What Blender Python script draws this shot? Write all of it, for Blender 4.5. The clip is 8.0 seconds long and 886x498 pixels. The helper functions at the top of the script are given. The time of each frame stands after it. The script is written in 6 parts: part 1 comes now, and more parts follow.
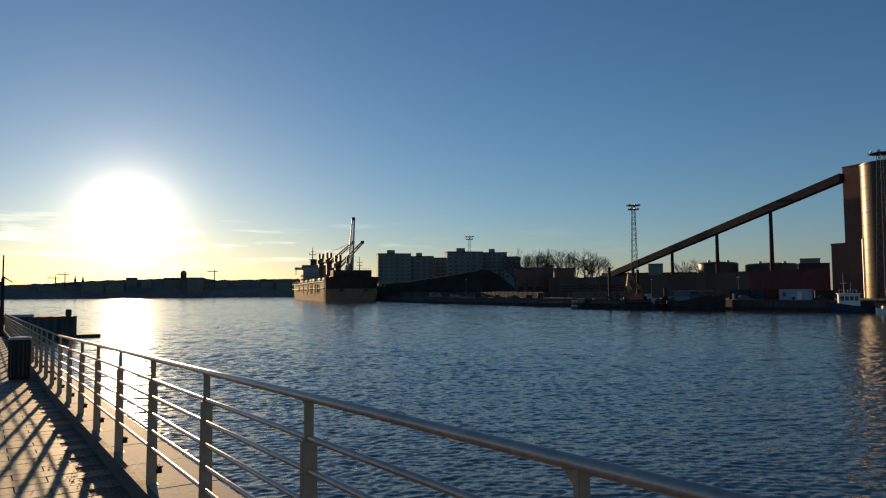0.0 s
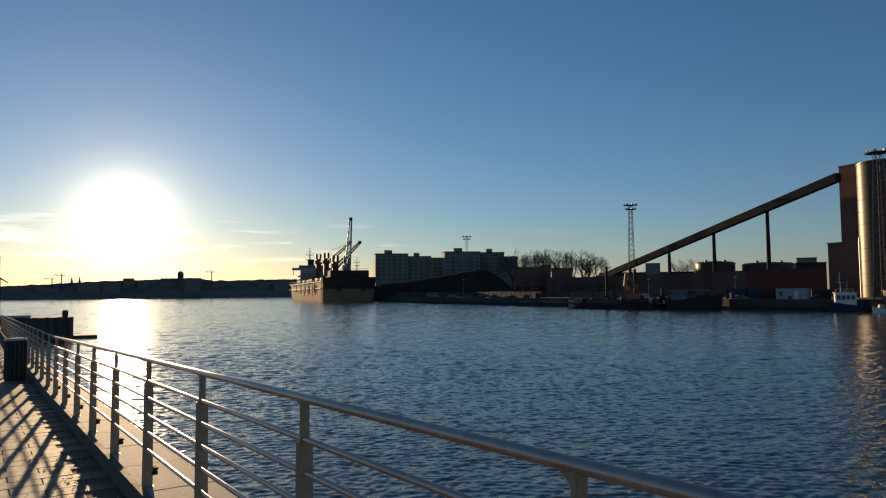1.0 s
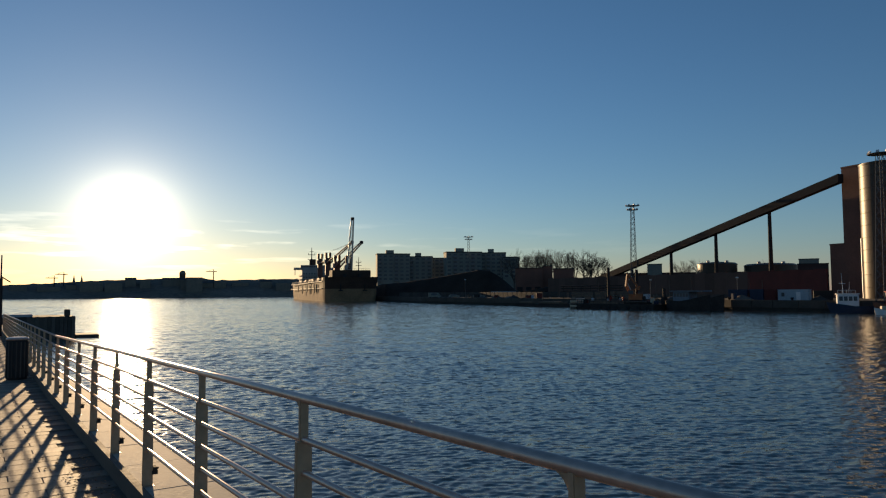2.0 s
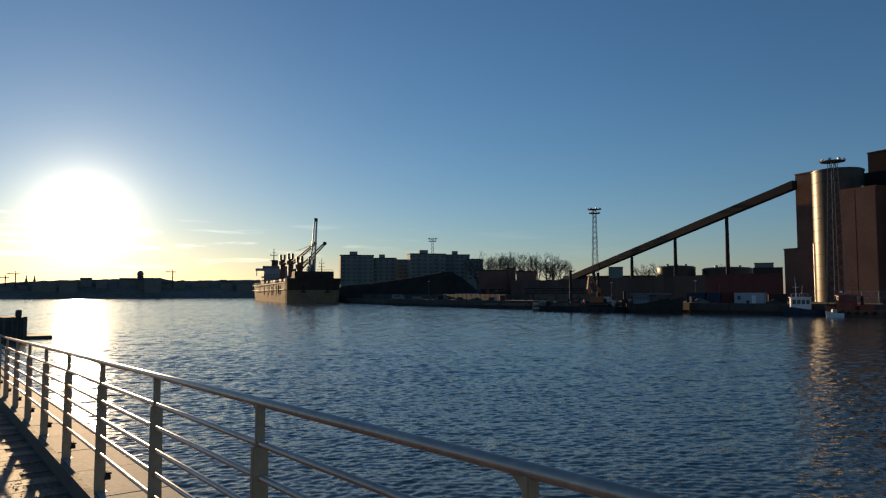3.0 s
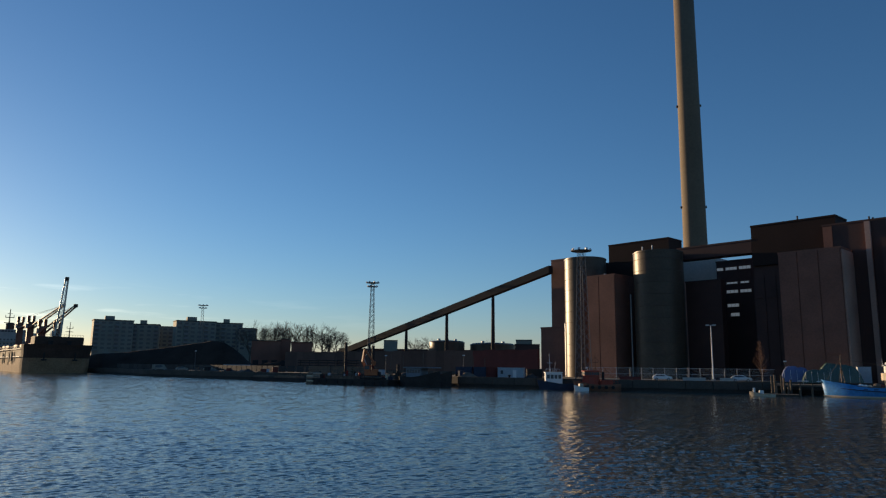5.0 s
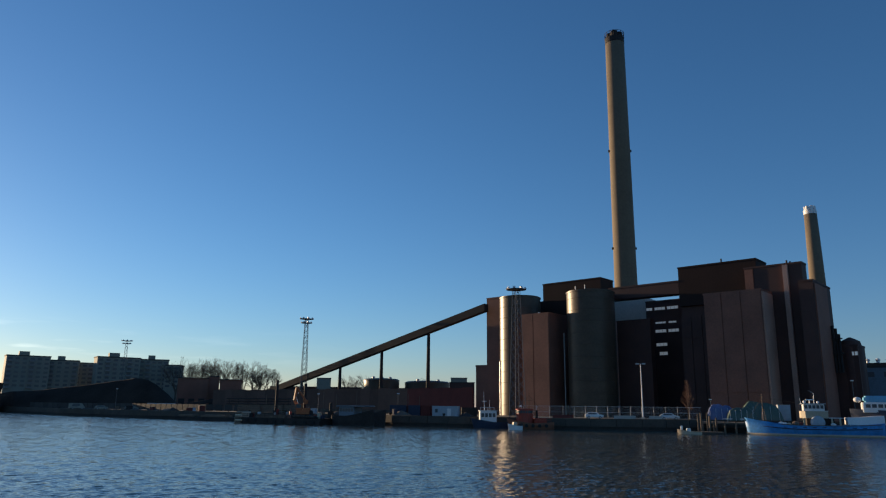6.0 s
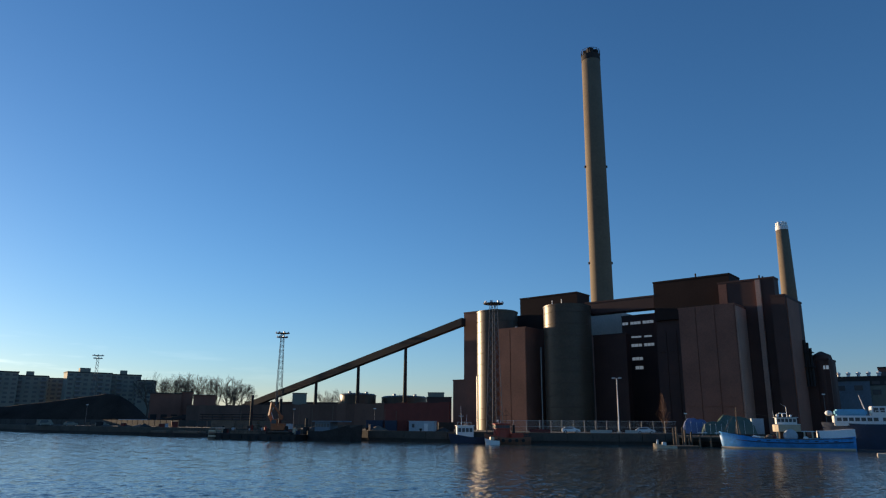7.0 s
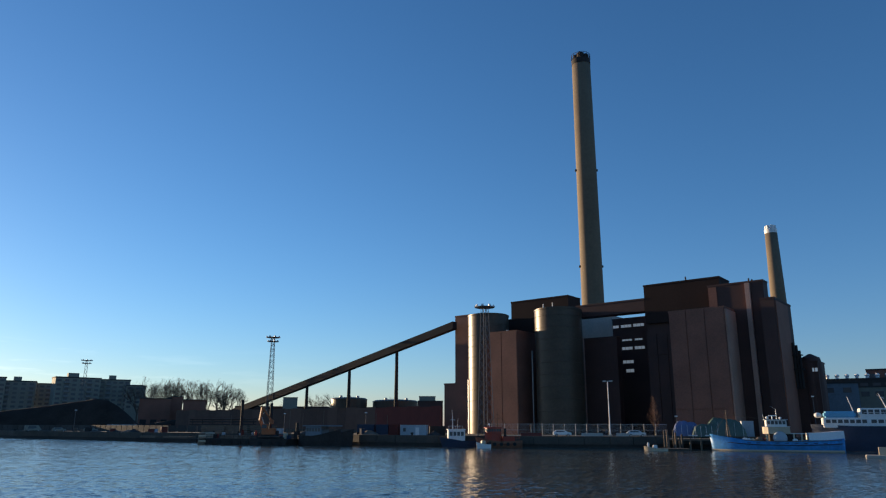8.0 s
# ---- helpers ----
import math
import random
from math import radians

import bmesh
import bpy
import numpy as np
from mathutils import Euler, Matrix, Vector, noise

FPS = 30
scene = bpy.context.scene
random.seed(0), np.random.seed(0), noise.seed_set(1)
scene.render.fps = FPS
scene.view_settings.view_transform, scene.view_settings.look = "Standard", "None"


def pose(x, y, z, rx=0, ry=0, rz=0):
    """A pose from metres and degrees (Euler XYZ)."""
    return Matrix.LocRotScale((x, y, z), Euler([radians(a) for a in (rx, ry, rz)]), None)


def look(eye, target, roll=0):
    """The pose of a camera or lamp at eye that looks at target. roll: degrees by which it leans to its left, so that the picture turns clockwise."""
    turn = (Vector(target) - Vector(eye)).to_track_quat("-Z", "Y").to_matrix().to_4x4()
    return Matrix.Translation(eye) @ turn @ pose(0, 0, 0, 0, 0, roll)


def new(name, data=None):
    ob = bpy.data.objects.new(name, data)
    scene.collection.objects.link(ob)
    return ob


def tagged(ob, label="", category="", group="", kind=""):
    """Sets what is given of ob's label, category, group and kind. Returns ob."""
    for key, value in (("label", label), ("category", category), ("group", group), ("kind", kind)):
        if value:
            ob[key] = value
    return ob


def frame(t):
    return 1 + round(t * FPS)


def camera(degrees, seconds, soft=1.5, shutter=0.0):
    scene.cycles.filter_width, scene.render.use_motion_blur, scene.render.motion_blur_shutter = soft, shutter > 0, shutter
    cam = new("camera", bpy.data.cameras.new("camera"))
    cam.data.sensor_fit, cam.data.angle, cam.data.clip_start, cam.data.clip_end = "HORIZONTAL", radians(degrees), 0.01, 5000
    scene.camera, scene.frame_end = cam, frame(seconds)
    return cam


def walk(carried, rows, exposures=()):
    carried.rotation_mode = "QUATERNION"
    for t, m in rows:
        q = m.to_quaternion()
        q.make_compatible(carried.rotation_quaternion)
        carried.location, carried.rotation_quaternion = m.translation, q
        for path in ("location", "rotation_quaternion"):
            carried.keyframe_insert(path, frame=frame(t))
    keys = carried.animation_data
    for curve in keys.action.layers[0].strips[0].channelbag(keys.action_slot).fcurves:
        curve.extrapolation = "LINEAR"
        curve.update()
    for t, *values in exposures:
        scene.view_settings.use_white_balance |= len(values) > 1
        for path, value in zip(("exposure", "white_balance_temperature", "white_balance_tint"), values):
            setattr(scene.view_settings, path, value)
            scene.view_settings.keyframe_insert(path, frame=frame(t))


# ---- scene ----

# ---------------------------------------------------------------- camera
EYE = 5.0   # eye above the water
cam = camera(64.77, 8.0, soft=1.2, shutter=0.1)
# seconds, x, y, height over EYE, yaw, pitch, roll
WALK = [(0.0, 0.0, 0.005, -0.006, 0.0, 3.49, 0.37), (0.5, 0.002, 0.015, -0.006, -0.10, 3.51, 0.39), (1.0, 0.005, 0.026, -0.006, -0.21, 3.49, 0.50), (1.2, 0.007, 0.028, -0.006, -0.2, 3.5, 0.46),
        (2.3, 0.019, 0.032, -0.004, -0.02, 3.5, 0.3), (2.5, 0.022, 0.032, -0.003, 0.0, 3.51, 0.26), (3.0, 0.034, 0.032, 0.0, -3.05, 3.64, 0.10), (3.5, 0.055, 0.04, 0.006, -7.24, 4.62, -0.27),
        (4.0, 0.083, 0.03, 0.016, -12.38, 6.09, -0.47), (4.5, 0.100, 0.026, 0.025, -16.88, 7.67, -0.68), (5.0, 0.11, 0.022, 0.03, -21.2, 9.57, -0.67), (5.2, 0.113, 0.02, 0.03, -22.6, 10.3, -0.66),
        (6.3, 0.125, 0.015, 0.03, -27.3, 13.2, -0.57), (6.5, 0.127, 0.015, 0.03, -27.69, 13.43, -0.53), (7.0, 0.13, 0.015, 0.03, -28.31, 13.84, -0.39), (7.5, 0.13, 0.015, 0.03, -28.72, 14.06, -0.30), (8.0, 0.13, 0.015, 0.03, -29.0, 14.14, -0.13)]
LIGHT = [(0.0, 0.02, 6850, 10), (2.5, 0.02, 6850, 10), (3.5, 0.08, 6640, 10), (4.5, 0.22, 6400, 10), (5.0, 0.33, 6280, 10), (6.5, 0.60, 6060, 10), (8.0, 0.79, 6030, 10)]
walk(cam, [(t, pose(x, y, EYE + z, 90 + p, r, yaw)) for t, x, y, z, yaw, p, r in WALK], LIGHT)

# ---------------------------------------------------------------- daylight
SUN_AZ, SUN_EL = -24.3, 5.6      # degrees, azimuth clockwise from +y
sun_dir = Vector((math.sin(radians(SUN_AZ)) * math.cos(radians(SUN_EL)), math.cos(radians(SUN_AZ)) * math.cos(radians(SUN_EL)), math.sin(radians(SUN_EL))))
world = bpy.data.worlds.new("sky")
scene.world = world
world.use_nodes = True
wn, wl = world.node_tree.nodes, world.node_tree.links
sky = wn.new("ShaderNodeTexSky")
sky.sky_type = "NISHITA"
sky.sun_disc = False
sky.sun_elevation = radians(SUN_EL)
sky.sun_rotation = radians(SUN_AZ)
sky.altitude = 0
sky.air_density = 1.0
sky.dust_density = 0.2
sky.ozone_density = 4.1
background = wn["Background"]
background.inputs["Strength"].default_value = 0.12


def wmath(op, a, b=None):
    """One arithmetic node of the sky."""
    x = wn.new("ShaderNodeMath")
    x.operation = op
    for i, v in enumerate((a, b)):
        if isinstance(v, (int, float)):
            x.inputs[i].default_value = v
        elif v is not None:
            wl.new(v, x.inputs[i])
    return x.outputs[0]


# the bright aureole that thin haze makes round a low sun
coord = wn.new("ShaderNodeTexCoord")
dot = wn.new("ShaderNodeVectorMath")
dot.operation = "DOT_PRODUCT"
wl.new(coord.outputs["Generated"], dot.inputs[0])
dot.inputs[1].default_value = sun_dir
angle = wmath("ARCCOSINE", wmath("MINIMUM", dot.outputs["Value"], 0.999999))
near_sun = wmath("MULTIPLY", wmath("EXPONENT", wmath("MULTIPLY", angle, -1 / radians(1.35))), 46.0)
round_sun = wmath("MULTIPLY", wmath("EXPONENT", wmath("MULTIPLY", angle, -1 / radians(8.0))), 0.12)
glow = wn.new("ShaderNodeVectorMath")
glow.operation = "SCALE"
glow.inputs[0].default_value = (1.0, 0.86, 0.62)
wl.new(wmath("ADD", near_sun, round_sun), glow.inputs["Scale"])
total = wn.new("ShaderNodeVectorMath")
total.operation = "ADD"
wl.new(sky.outputs["Color"], total.inputs[0])
wl.new(glow.outputs[0], total.inputs[1])
# thin cloud streaks low over the sunset
stretch = wn.new("ShaderNodeVectorMath")
stretch.operation = "MULTIPLY"
wl.new(coord.outputs["Generated"], stretch.inputs[0])
stretch.inputs[1].default_value = (9, 9, 90)
puff = wn.new("ShaderNodeTexNoise")
puff.inputs["Scale"].default_value, puff.inputs["Detail"].default_value = 1.0, 5
wl.new(stretch.outputs[0], puff.inputs["Vector"])
thin = wmath("MAXIMUM", wmath("MULTIPLY", wmath("SUBTRACT", puff.outputs["Fac"], 0.56), 14.0), 0.0)
split = wn.new("ShaderNodeSeparateXYZ")
wl.new(coord.outputs["Generated"], split.inputs[0])
low = wmath("MAXIMUM", wmath("SUBTRACT", 1.0, wmath("MULTIPLY", wmath("ABSOLUTE", wmath("SUBTRACT", split.outputs["Z"], 0.06)), 20.0)), 0.0)
thin = wmath("MULTIPLY", wmath("MULTIPLY", thin, low), wmath("EXPONENT", wmath("MULTIPLY", angle, -1 / radians(9.0))))
cloud = wn.new("ShaderNodeVectorMath")
cloud.operation = "SCALE"
cloud.inputs[0].default_value = (7.0, 6.0, 4.6)
wl.new(thin, cloud.inputs["Scale"])
whole = wn.new("ShaderNodeVectorMath")
whole.operation = "ADD"
wl.new(total.outputs[0], whole.inputs[0])
wl.new(cloud.outputs[0], whole.inputs[1])
# pale blue haze low over the horizon
haze = wn.new("ShaderNodeVectorMath")
haze.operation = "SCALE"
haze.inputs[0].default_value = (0.3, 0.15, 0.72)
wl.new(wmath("EXPONENT", wmath("MULTIPLY", wmath("MAXIMUM", split.outputs["Z"], 0.0), -9.0)), haze.inputs["Scale"])
full = wn.new("ShaderNodeVectorMath")
full.operation = "ADD"
wl.new(whole.outputs[0], full.inputs[0])
wl.new(haze.outputs[0], full.inputs[1])
wl.new(full.outputs[0], background.inputs["Color"])

lamp = bpy.data.lights.new("sun", "SUN")
lamp.energy, lamp.angle, lamp.color = 5.0, radians(0.55), (1.0, 0.70, 0.40)
sun = new("sun", lamp)
sun.matrix_world = look(sun_dir * 400, (0, 0, 0))

# ---------------------------------------------------------------- materials
def material(name, base, rough=0.7, metal=0.0, vary=0.25, grain=4.0, blotch=0.3, bump=0.15, spec=0.5, random_by="", uneven=0.12):
    """A principled surface with colour variation at two scales and fine relief; sizes in 1/metres."""
    m = bpy.data.materials.new(name)
    m.use_nodes = True
    n, l = m.node_tree.nodes, m.node_tree.links
    b = n["Principled BSDF"]
    b.inputs["Metallic"].default_value = metal
    b.inputs["Specular IOR Level"].default_value = spec
    co = n.new("ShaderNodeTexCoord")
    fine, wide = n.new("ShaderNodeTexNoise"), n.new("ShaderNodeTexNoise")
    fine.inputs["Scale"].default_value, fine.inputs["Detail"].default_value = grain, 6
    wide.inputs["Scale"].default_value, wide.inputs["Detail"].default_value = blotch, 4
    for x in (fine, wide):
        l.new(co.outputs["Object"], x.inputs["Vector"])
    total = n.new("ShaderNodeMath")
    total.operation = "ADD"
    l.new(fine.outputs["Fac"], total.inputs[0])
    l.new(wide.outputs["Fac"], total.inputs[1])
    value = total.outputs[0]
    if random_by:
        info = n.new("ShaderNodeObjectInfo" if random_by == "object" else "ShaderNodeNewGeometry")
        more = n.new("ShaderNodeMath")
        more.operation = "MULTIPLY_ADD"
        l.new(info.outputs["Random" if random_by == "object" else "Random Per Island"], more.inputs[0])
        more.inputs[1].default_value = 0.8
        l.new(value, more.inputs[2])
        less = n.new("ShaderNodeMath")
        less.operation = "SUBTRACT"
        l.new(more.outputs[0], less.inputs[0])
        less.inputs[1].default_value = 0.4
        value = less.outputs[0]
    ramp = n.new("ShaderNodeMapRange")
    ramp.inputs["From Min"].default_value, ramp.inputs["From Max"].default_value = 0.6, 1.4
    ramp.inputs["To Min"].default_value, ramp.inputs["To Max"].default_value = 1 - vary, 1 + vary
    l.new(value, ramp.inputs["Value"])
    mix = n.new("ShaderNodeVectorMath")
    mix.operation = "SCALE"
    mix.inputs[0].default_value = base
    l.new(ramp.outputs[0], mix.inputs["Scale"])
    l.new(mix.outputs[0], b.inputs["Base Color"])
    ro = n.new("ShaderNodeMapRange")
    ro.inputs["To Min"].default_value, ro.inputs["To Max"].default_value = max(0.03, rough - uneven), min(1, rough + uneven)
    l.new(fine.outputs["Fac"], ro.inputs["Value"])
    l.new(ro.outputs[0], b.inputs["Roughness"])
    if bump:
        bp = n.new("ShaderNodeBump")
        bp.inputs["Strength"].default_value, bp.inputs["Distance"].default_value = bump, 0.3 / grain
        l.new(fine.outputs["Fac"], bp.inputs["Height"])
        l.new(bp.outputs[0], b.inputs["Normal"])
    return m


def water_material():
    """Clear dark water; the mesh carries the chop, noise adds the ripples that ride on it."""
    m = bpy.data.materials.new("water")
    m.use_nodes = True
    n, l = m.node_tree.nodes, m.node_tree.links
    b = n["Principled BSDF"]
    b.inputs["Base Color"].default_value = (0.105, 0.112, 0.092, 1)
    b.inputs["Roughness"].default_value = 0.12
    b.inputs["IOR"].default_value = 1.34
    co = n.new("ShaderNodeTexCoord")
    geo = n.new("ShaderNodeNewGeometry")
    last = geo.outputs["Normal"]
    for scale, turn, stretch, amount, detail in RIPPLES:
        mp = n.new("ShaderNodeMapping")
        mp.inputs["Rotation"].default_value = (0, 0, radians(turn))
        mp.inputs["Scale"].default_value = (scale * stretch, scale, scale)
        l.new(co.outputs["Object"], mp.inputs["Vector"])
        w = n.new("ShaderNodeTexNoise")
        w.inputs["Scale"].default_value, w.inputs["Detail"].default_value = 1.0, detail
        l.new(mp.outputs[0], w.inputs["Vector"])
        c = n.new("ShaderNodeVectorMath")
        c.operation = "SUBTRACT"
        l.new(w.outputs["Color"], c.inputs[0])
        c.inputs[1].default_value = (0.5, 0.5, 0.5)
        k = n.new("ShaderNodeVectorMath")
        k.operation = "MULTIPLY_ADD"
        l.new(c.outputs[0], k.inputs[0])
        k.inputs[1].default_value = (amount, amount, 0)
        l.new(last, k.inputs[2])
        last = k.outputs[0]
    unit = n.new("ShaderNodeVectorMath")
    unit.operation = "NORMALIZE"
    l.new(last, unit.inputs[0])
    l.new(unit.outputs[0], b.inputs["Normal"])
    return m


# ripples: waves per metre, heading, stretch along the crest, slope, detail
RIPPLES = ((1.8, -5, 0.6, 0.30, 3), (6.0, 25, 0.7, 0.44, 3))
WATER = water_material()
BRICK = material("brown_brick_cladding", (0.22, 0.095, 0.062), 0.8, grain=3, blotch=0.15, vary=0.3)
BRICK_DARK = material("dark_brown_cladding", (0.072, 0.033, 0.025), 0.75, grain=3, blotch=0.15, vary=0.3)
BRICK_LIGHT = material("pale_brown_cladding", (0.42, 0.27, 0.21), 0.7, grain=3, blotch=0.15, vary=0.25)
SILO = material("dark_silo_steel", (0.092, 0.07, 0.05), 0.4, metal=0.1, spec=0.2, grain=1.5, blotch=0.2, vary=0.2, bump=0.0, uneven=0.04)
CONCRETE = material("concrete", (0.42, 0.39, 0.34), 0.85, grain=2.5, blotch=0.12, vary=0.25)
CHIMNEY = material("chimney_concrete", (0.165, 0.125, 0.08), 0.85, grain=1.2, blotch=0.08, vary=0.25)
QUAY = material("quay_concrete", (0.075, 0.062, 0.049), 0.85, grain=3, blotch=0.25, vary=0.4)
GROUND = material("yard_ground", (0.045, 0.039, 0.033), 0.95, grain=1.5, blotch=0.05, vary=0.5)
STEEL_DARK = material("dark_painted_steel", (0.04, 0.036, 0.034), 0.8, spec=0.2, grain=5, vary=0.3)
GALV = material("galvanised_steel", (0.42, 0.42, 0.42), 0.45, metal=0.7, grain=8, vary=0.2)
RAIL = material("brushed_railing_steel", (0.72, 0.53, 0.43), 0.38, metal=0.8, grain=30, blotch=3, vary=0.2, bump=0.05)
POST = material("painted_railing_post", (0.46, 0.31, 0.19), 0.5, metal=0.1, grain=25, blotch=3, vary=0.2, bump=0.05)
PAVER = material("grey_brown_paver", (0.18, 0.145, 0.105), 0.7, grain=30, blotch=2, vary=0.5, bump=0.3, random_by="object")
JOINT = material("sand_joint", (0.13, 0.11, 0.09), 0.95, grain=40, blotch=3)
COPING = material("coping_concrete", (0.45, 0.40, 0.32), 0.8, grain=20, blotch=1, vary=0.25)
HULL_DARK = material("dark_hull_paint", (0.05, 0.042, 0.038), 0.8, spec=0.15, grain=2, blotch=0.3, vary=0.4)
HULL_RED = material("red_brown_hull", (0.2, 0.09, 0.055), 0.85, spec=0.1, grain=2, blotch=0.2, vary=0.4)
WHITE = material("white_paint", (0.75, 0.75, 0.73), 0.5, grain=4, blotch=0.5, vary=0.12)
BLUE = material("blue_hull_paint", (0.055, 0.26, 0.58), 0.5, grain=2.2, blotch=0.5, vary=0.35)
SKYBLUE = material("sky_blue_canvas", (0.16, 0.42, 0.62), 0.6, grain=4, blotch=0.5, vary=0.2)
COAL = material("coal", (0.042, 0.031, 0.025), 0.97, grain=1.5, blotch=0.1, vary=0.5, bump=0.5, spec=0.1)
HILL = material("far_woods", (0.17, 0.135, 0.10), 0.95, grain=0.2, blotch=0.02, vary=0.5)
FLAT = material("pale_apartment_facade", (0.235, 0.23, 0.185), 0.85, grain=1, blotch=0.06, vary=0.2)
GLASS_DARK = material("window_glass", (0.07, 0.07, 0.075), 0.35, grain=1, vary=0.2, bump=0, spec=0.5)
PANE = material("pale_glowing_glass", (0.55, 0.58, 0.60), 0.12, grain=1, vary=0.2, bump=0, spec=0.9)
RUST = material("rust_red_panel", (0.14, 0.026, 0.018), 0.75, grain=3, blotch=0.3, vary=0.3)
YARDWALL = material("brown_wall_panel", (0.12, 0.068, 0.049), 0.88, grain=2, blotch=0.3, vary=0.22, random_by="object")
RED = material("red_boat_paint", (0.42, 0.06, 0.03), 0.5, grain=3, blotch=0.4, vary=0.3)
ORANGE = material("orange_machine_paint", (0.42, 0.12, 0.035), 0.5, grain=4, vary=0.3)
TARP_GREEN = material("green_tarpaulin", (0.075, 0.115, 0.09), 0.38, grain=6, blotch=0.6, vary=0.3, bump=0.4)
TARP_BLUE = material("blue_tarpaulin", (0.12, 0.15, 0.29), 0.42, grain=6, blotch=0.6, vary=0.3, bump=0.4)
BLUE_DARK = material("dark_blue_container", (0.02, 0.035, 0.07), 0.55, grain=3, vary=0.3)
WOOD = material("weathered_timber", (0.16, 0.12, 0.085), 0.85, grain=6, blotch=0.6, vary=0.4)
BARK = material("bare_branches", (0.10, 0.075, 0.055), 0.9, grain=8, vary=0.3)
TWIG = material("reddish_twigs", (0.19, 0.10, 0.06), 0.9, grain=8, vary=0.3)
TYRE = material("tyre_rubber", (0.02, 0.02, 0.02), 0.9, grain=10, vary=0.2)
HAZE_WALL = material("far_city_facade", (0.21, 0.175, 0.135), 0.9, grain=0.3, blotch=0.03, vary=0.3)
ROOF = material("dark_roof_felt", (0.05, 0.05, 0.05), 0.9, grain=2, vary=0.3)
BEIGE = material("beige_paint", (0.50, 0.42, 0.30), 0.55, grain=4, vary=0.2)
BALCONY = material("balcony_front", (0.20, 0.20, 0.19), 0.8, grain=3, vary=0.2)
SHIPSIDE = material("tan_ship_side", (0.34, 0.20, 0.11), 0.88, spec=0.1, grain=1.5, blotch=0.15, vary=0.4)
SHIPTOP = material("dark_brown_ship_plating", (0.085, 0.05, 0.036), 0.8, spec=0.15, grain=1.5, blotch=0.15, vary=0.4)
# white paint greyed, so the house's shade sits in the colour
SHIPHOUSE = material("shade_greyed_ship_paint", (0.36, 0.35, 0.32), 0.7, spec=0.3, grain=2, blotch=0.3, vary=0.25)
CRANE_BROWN = material("red_brown_crane_paint", (0.20, 0.085, 0.055), 0.6, spec=0.3, grain=2, blotch=0.3, vary=0.3)
SHIPJIB = material("pale_crane_jib", (0.55, 0.5, 0.42), 0.5, grain=3, vary=0.2)
CABIN = material("pale_blue_grey_cabin", (0.40, 0.46, 0.50), 0.55, grain=3, vary=0.2)
BLUEGREY = material("blue_grey_sheet", (0.16, 0.20, 0.24), 0.6, grain=2, vary=0.25)
FENCE = material("grey_fence_panel", (0.04, 0.036, 0.032), 0.7, grain=2, vary=0.35, random_by="object")
CAR_SILVER = material("silver_car_paint", (0.45, 0.46, 0.48), 0.3, metal=0.4, grain=5, vary=0.1, bump=0)
WOOD_DARK = material("dark_wet_timber", (0.09, 0.075, 0.06), 0.8, grain=6, blotch=0.6, vary=0.4, random_by="object")
PAVER_REST = material("grey_brown_paving", (0.18, 0.145, 0.105), 0.7, grain=30, blotch=2, vary=0.5, bump=0.3, random_by="island")
MAST_STEEL = material("dull_mast_steel", (0.16, 0.16, 0.16), 0.8, spec=0.2, grain=6, vary=0.2)
pane_shader = PANE.node_tree.nodes["Principled BSDF"]   # faint glow added so the panes read pale
pane_shader.inputs["Emission Color"].default_value = (0.85, 0.95, 1.0, 1)
pane_shader.inputs["Emission Strength"].default_value = 0.08
# the brown cladding again, with shade on the high volumes put into its colour
CLAD_SHADED = material("shaded_brown_cladding", (0.034, 0.019, 0.015), 0.8, grain=2, blotch=0.15, vary=0.3, spec=0.2)
LEAF = material("dry_brown_leaves", (0.30, 0.20, 0.11), 0.7, grain=60, blotch=8, vary=0.4, random_by="island")

# ---------------------------------------------------------------- mesh helpers
def at(az, dist, z=0.0):
    """A point by azimuth (degrees clockwise from +y) and distance from the viewpoint."""
    return Vector((dist * math.sin(radians(az)), dist * math.cos(radians(az)), z))


def height(el, dist):
    """The height of a point seen at an elevation angle from the eye."""
    return EYE + dist * math.tan(radians(el))


def box(bm, x0, x1, y0, y1, z0, z1, m=None):
    r = bmesh.ops.create_cube(bm, size=1)
    t = Matrix.Translation(((x0 + x1) / 2, (y0 + y1) / 2, (z0 + z1) / 2)) @ Matrix.Diagonal((x1 - x0, y1 - y0, z1 - z0, 1))
    bmesh.ops.transform(bm, matrix=(m @ t) if m else t, verts=r["verts"])
    return r["verts"]


def tube(bm, a, b, r0, r1=None, seg=10):
    """A round bar from a to b."""
    a, b = Vector(a), Vector(b)
    d = b - a
    r = bmesh.ops.create_cone(bm, segments=seg, radius1=r0, radius2=r0 if r1 is None else r1, depth=d.length, cap_ends=True)
    bmesh.ops.transform(bm, matrix=Matrix.Translation((a + b) / 2) @ d.to_track_quat("Z", "Y").to_matrix().to_4x4(), verts=r["verts"])
    return r["verts"]


def lathe(bm, profile, seg=32, m=None):
    """A body of revolution about z from (radius, z) pairs."""
    rings = [[bm.verts.new((r * math.cos(2 * math.pi * i / seg), r * math.sin(2 * math.pi * i / seg), z)) for i in range(seg)] for r, z in profile]
    for p, q in zip(rings, rings[1:]):
        for i in range(seg):
            bm.faces.new((p[i], p[(i + 1) % seg], q[(i + 1) % seg], q[i]))
    bm.faces.new(rings[0][::-1])
    bm.faces.new(rings[-1])
    if m:
        bmesh.ops.transform(bm, matrix=m, verts=[v for ring in rings for v in ring])


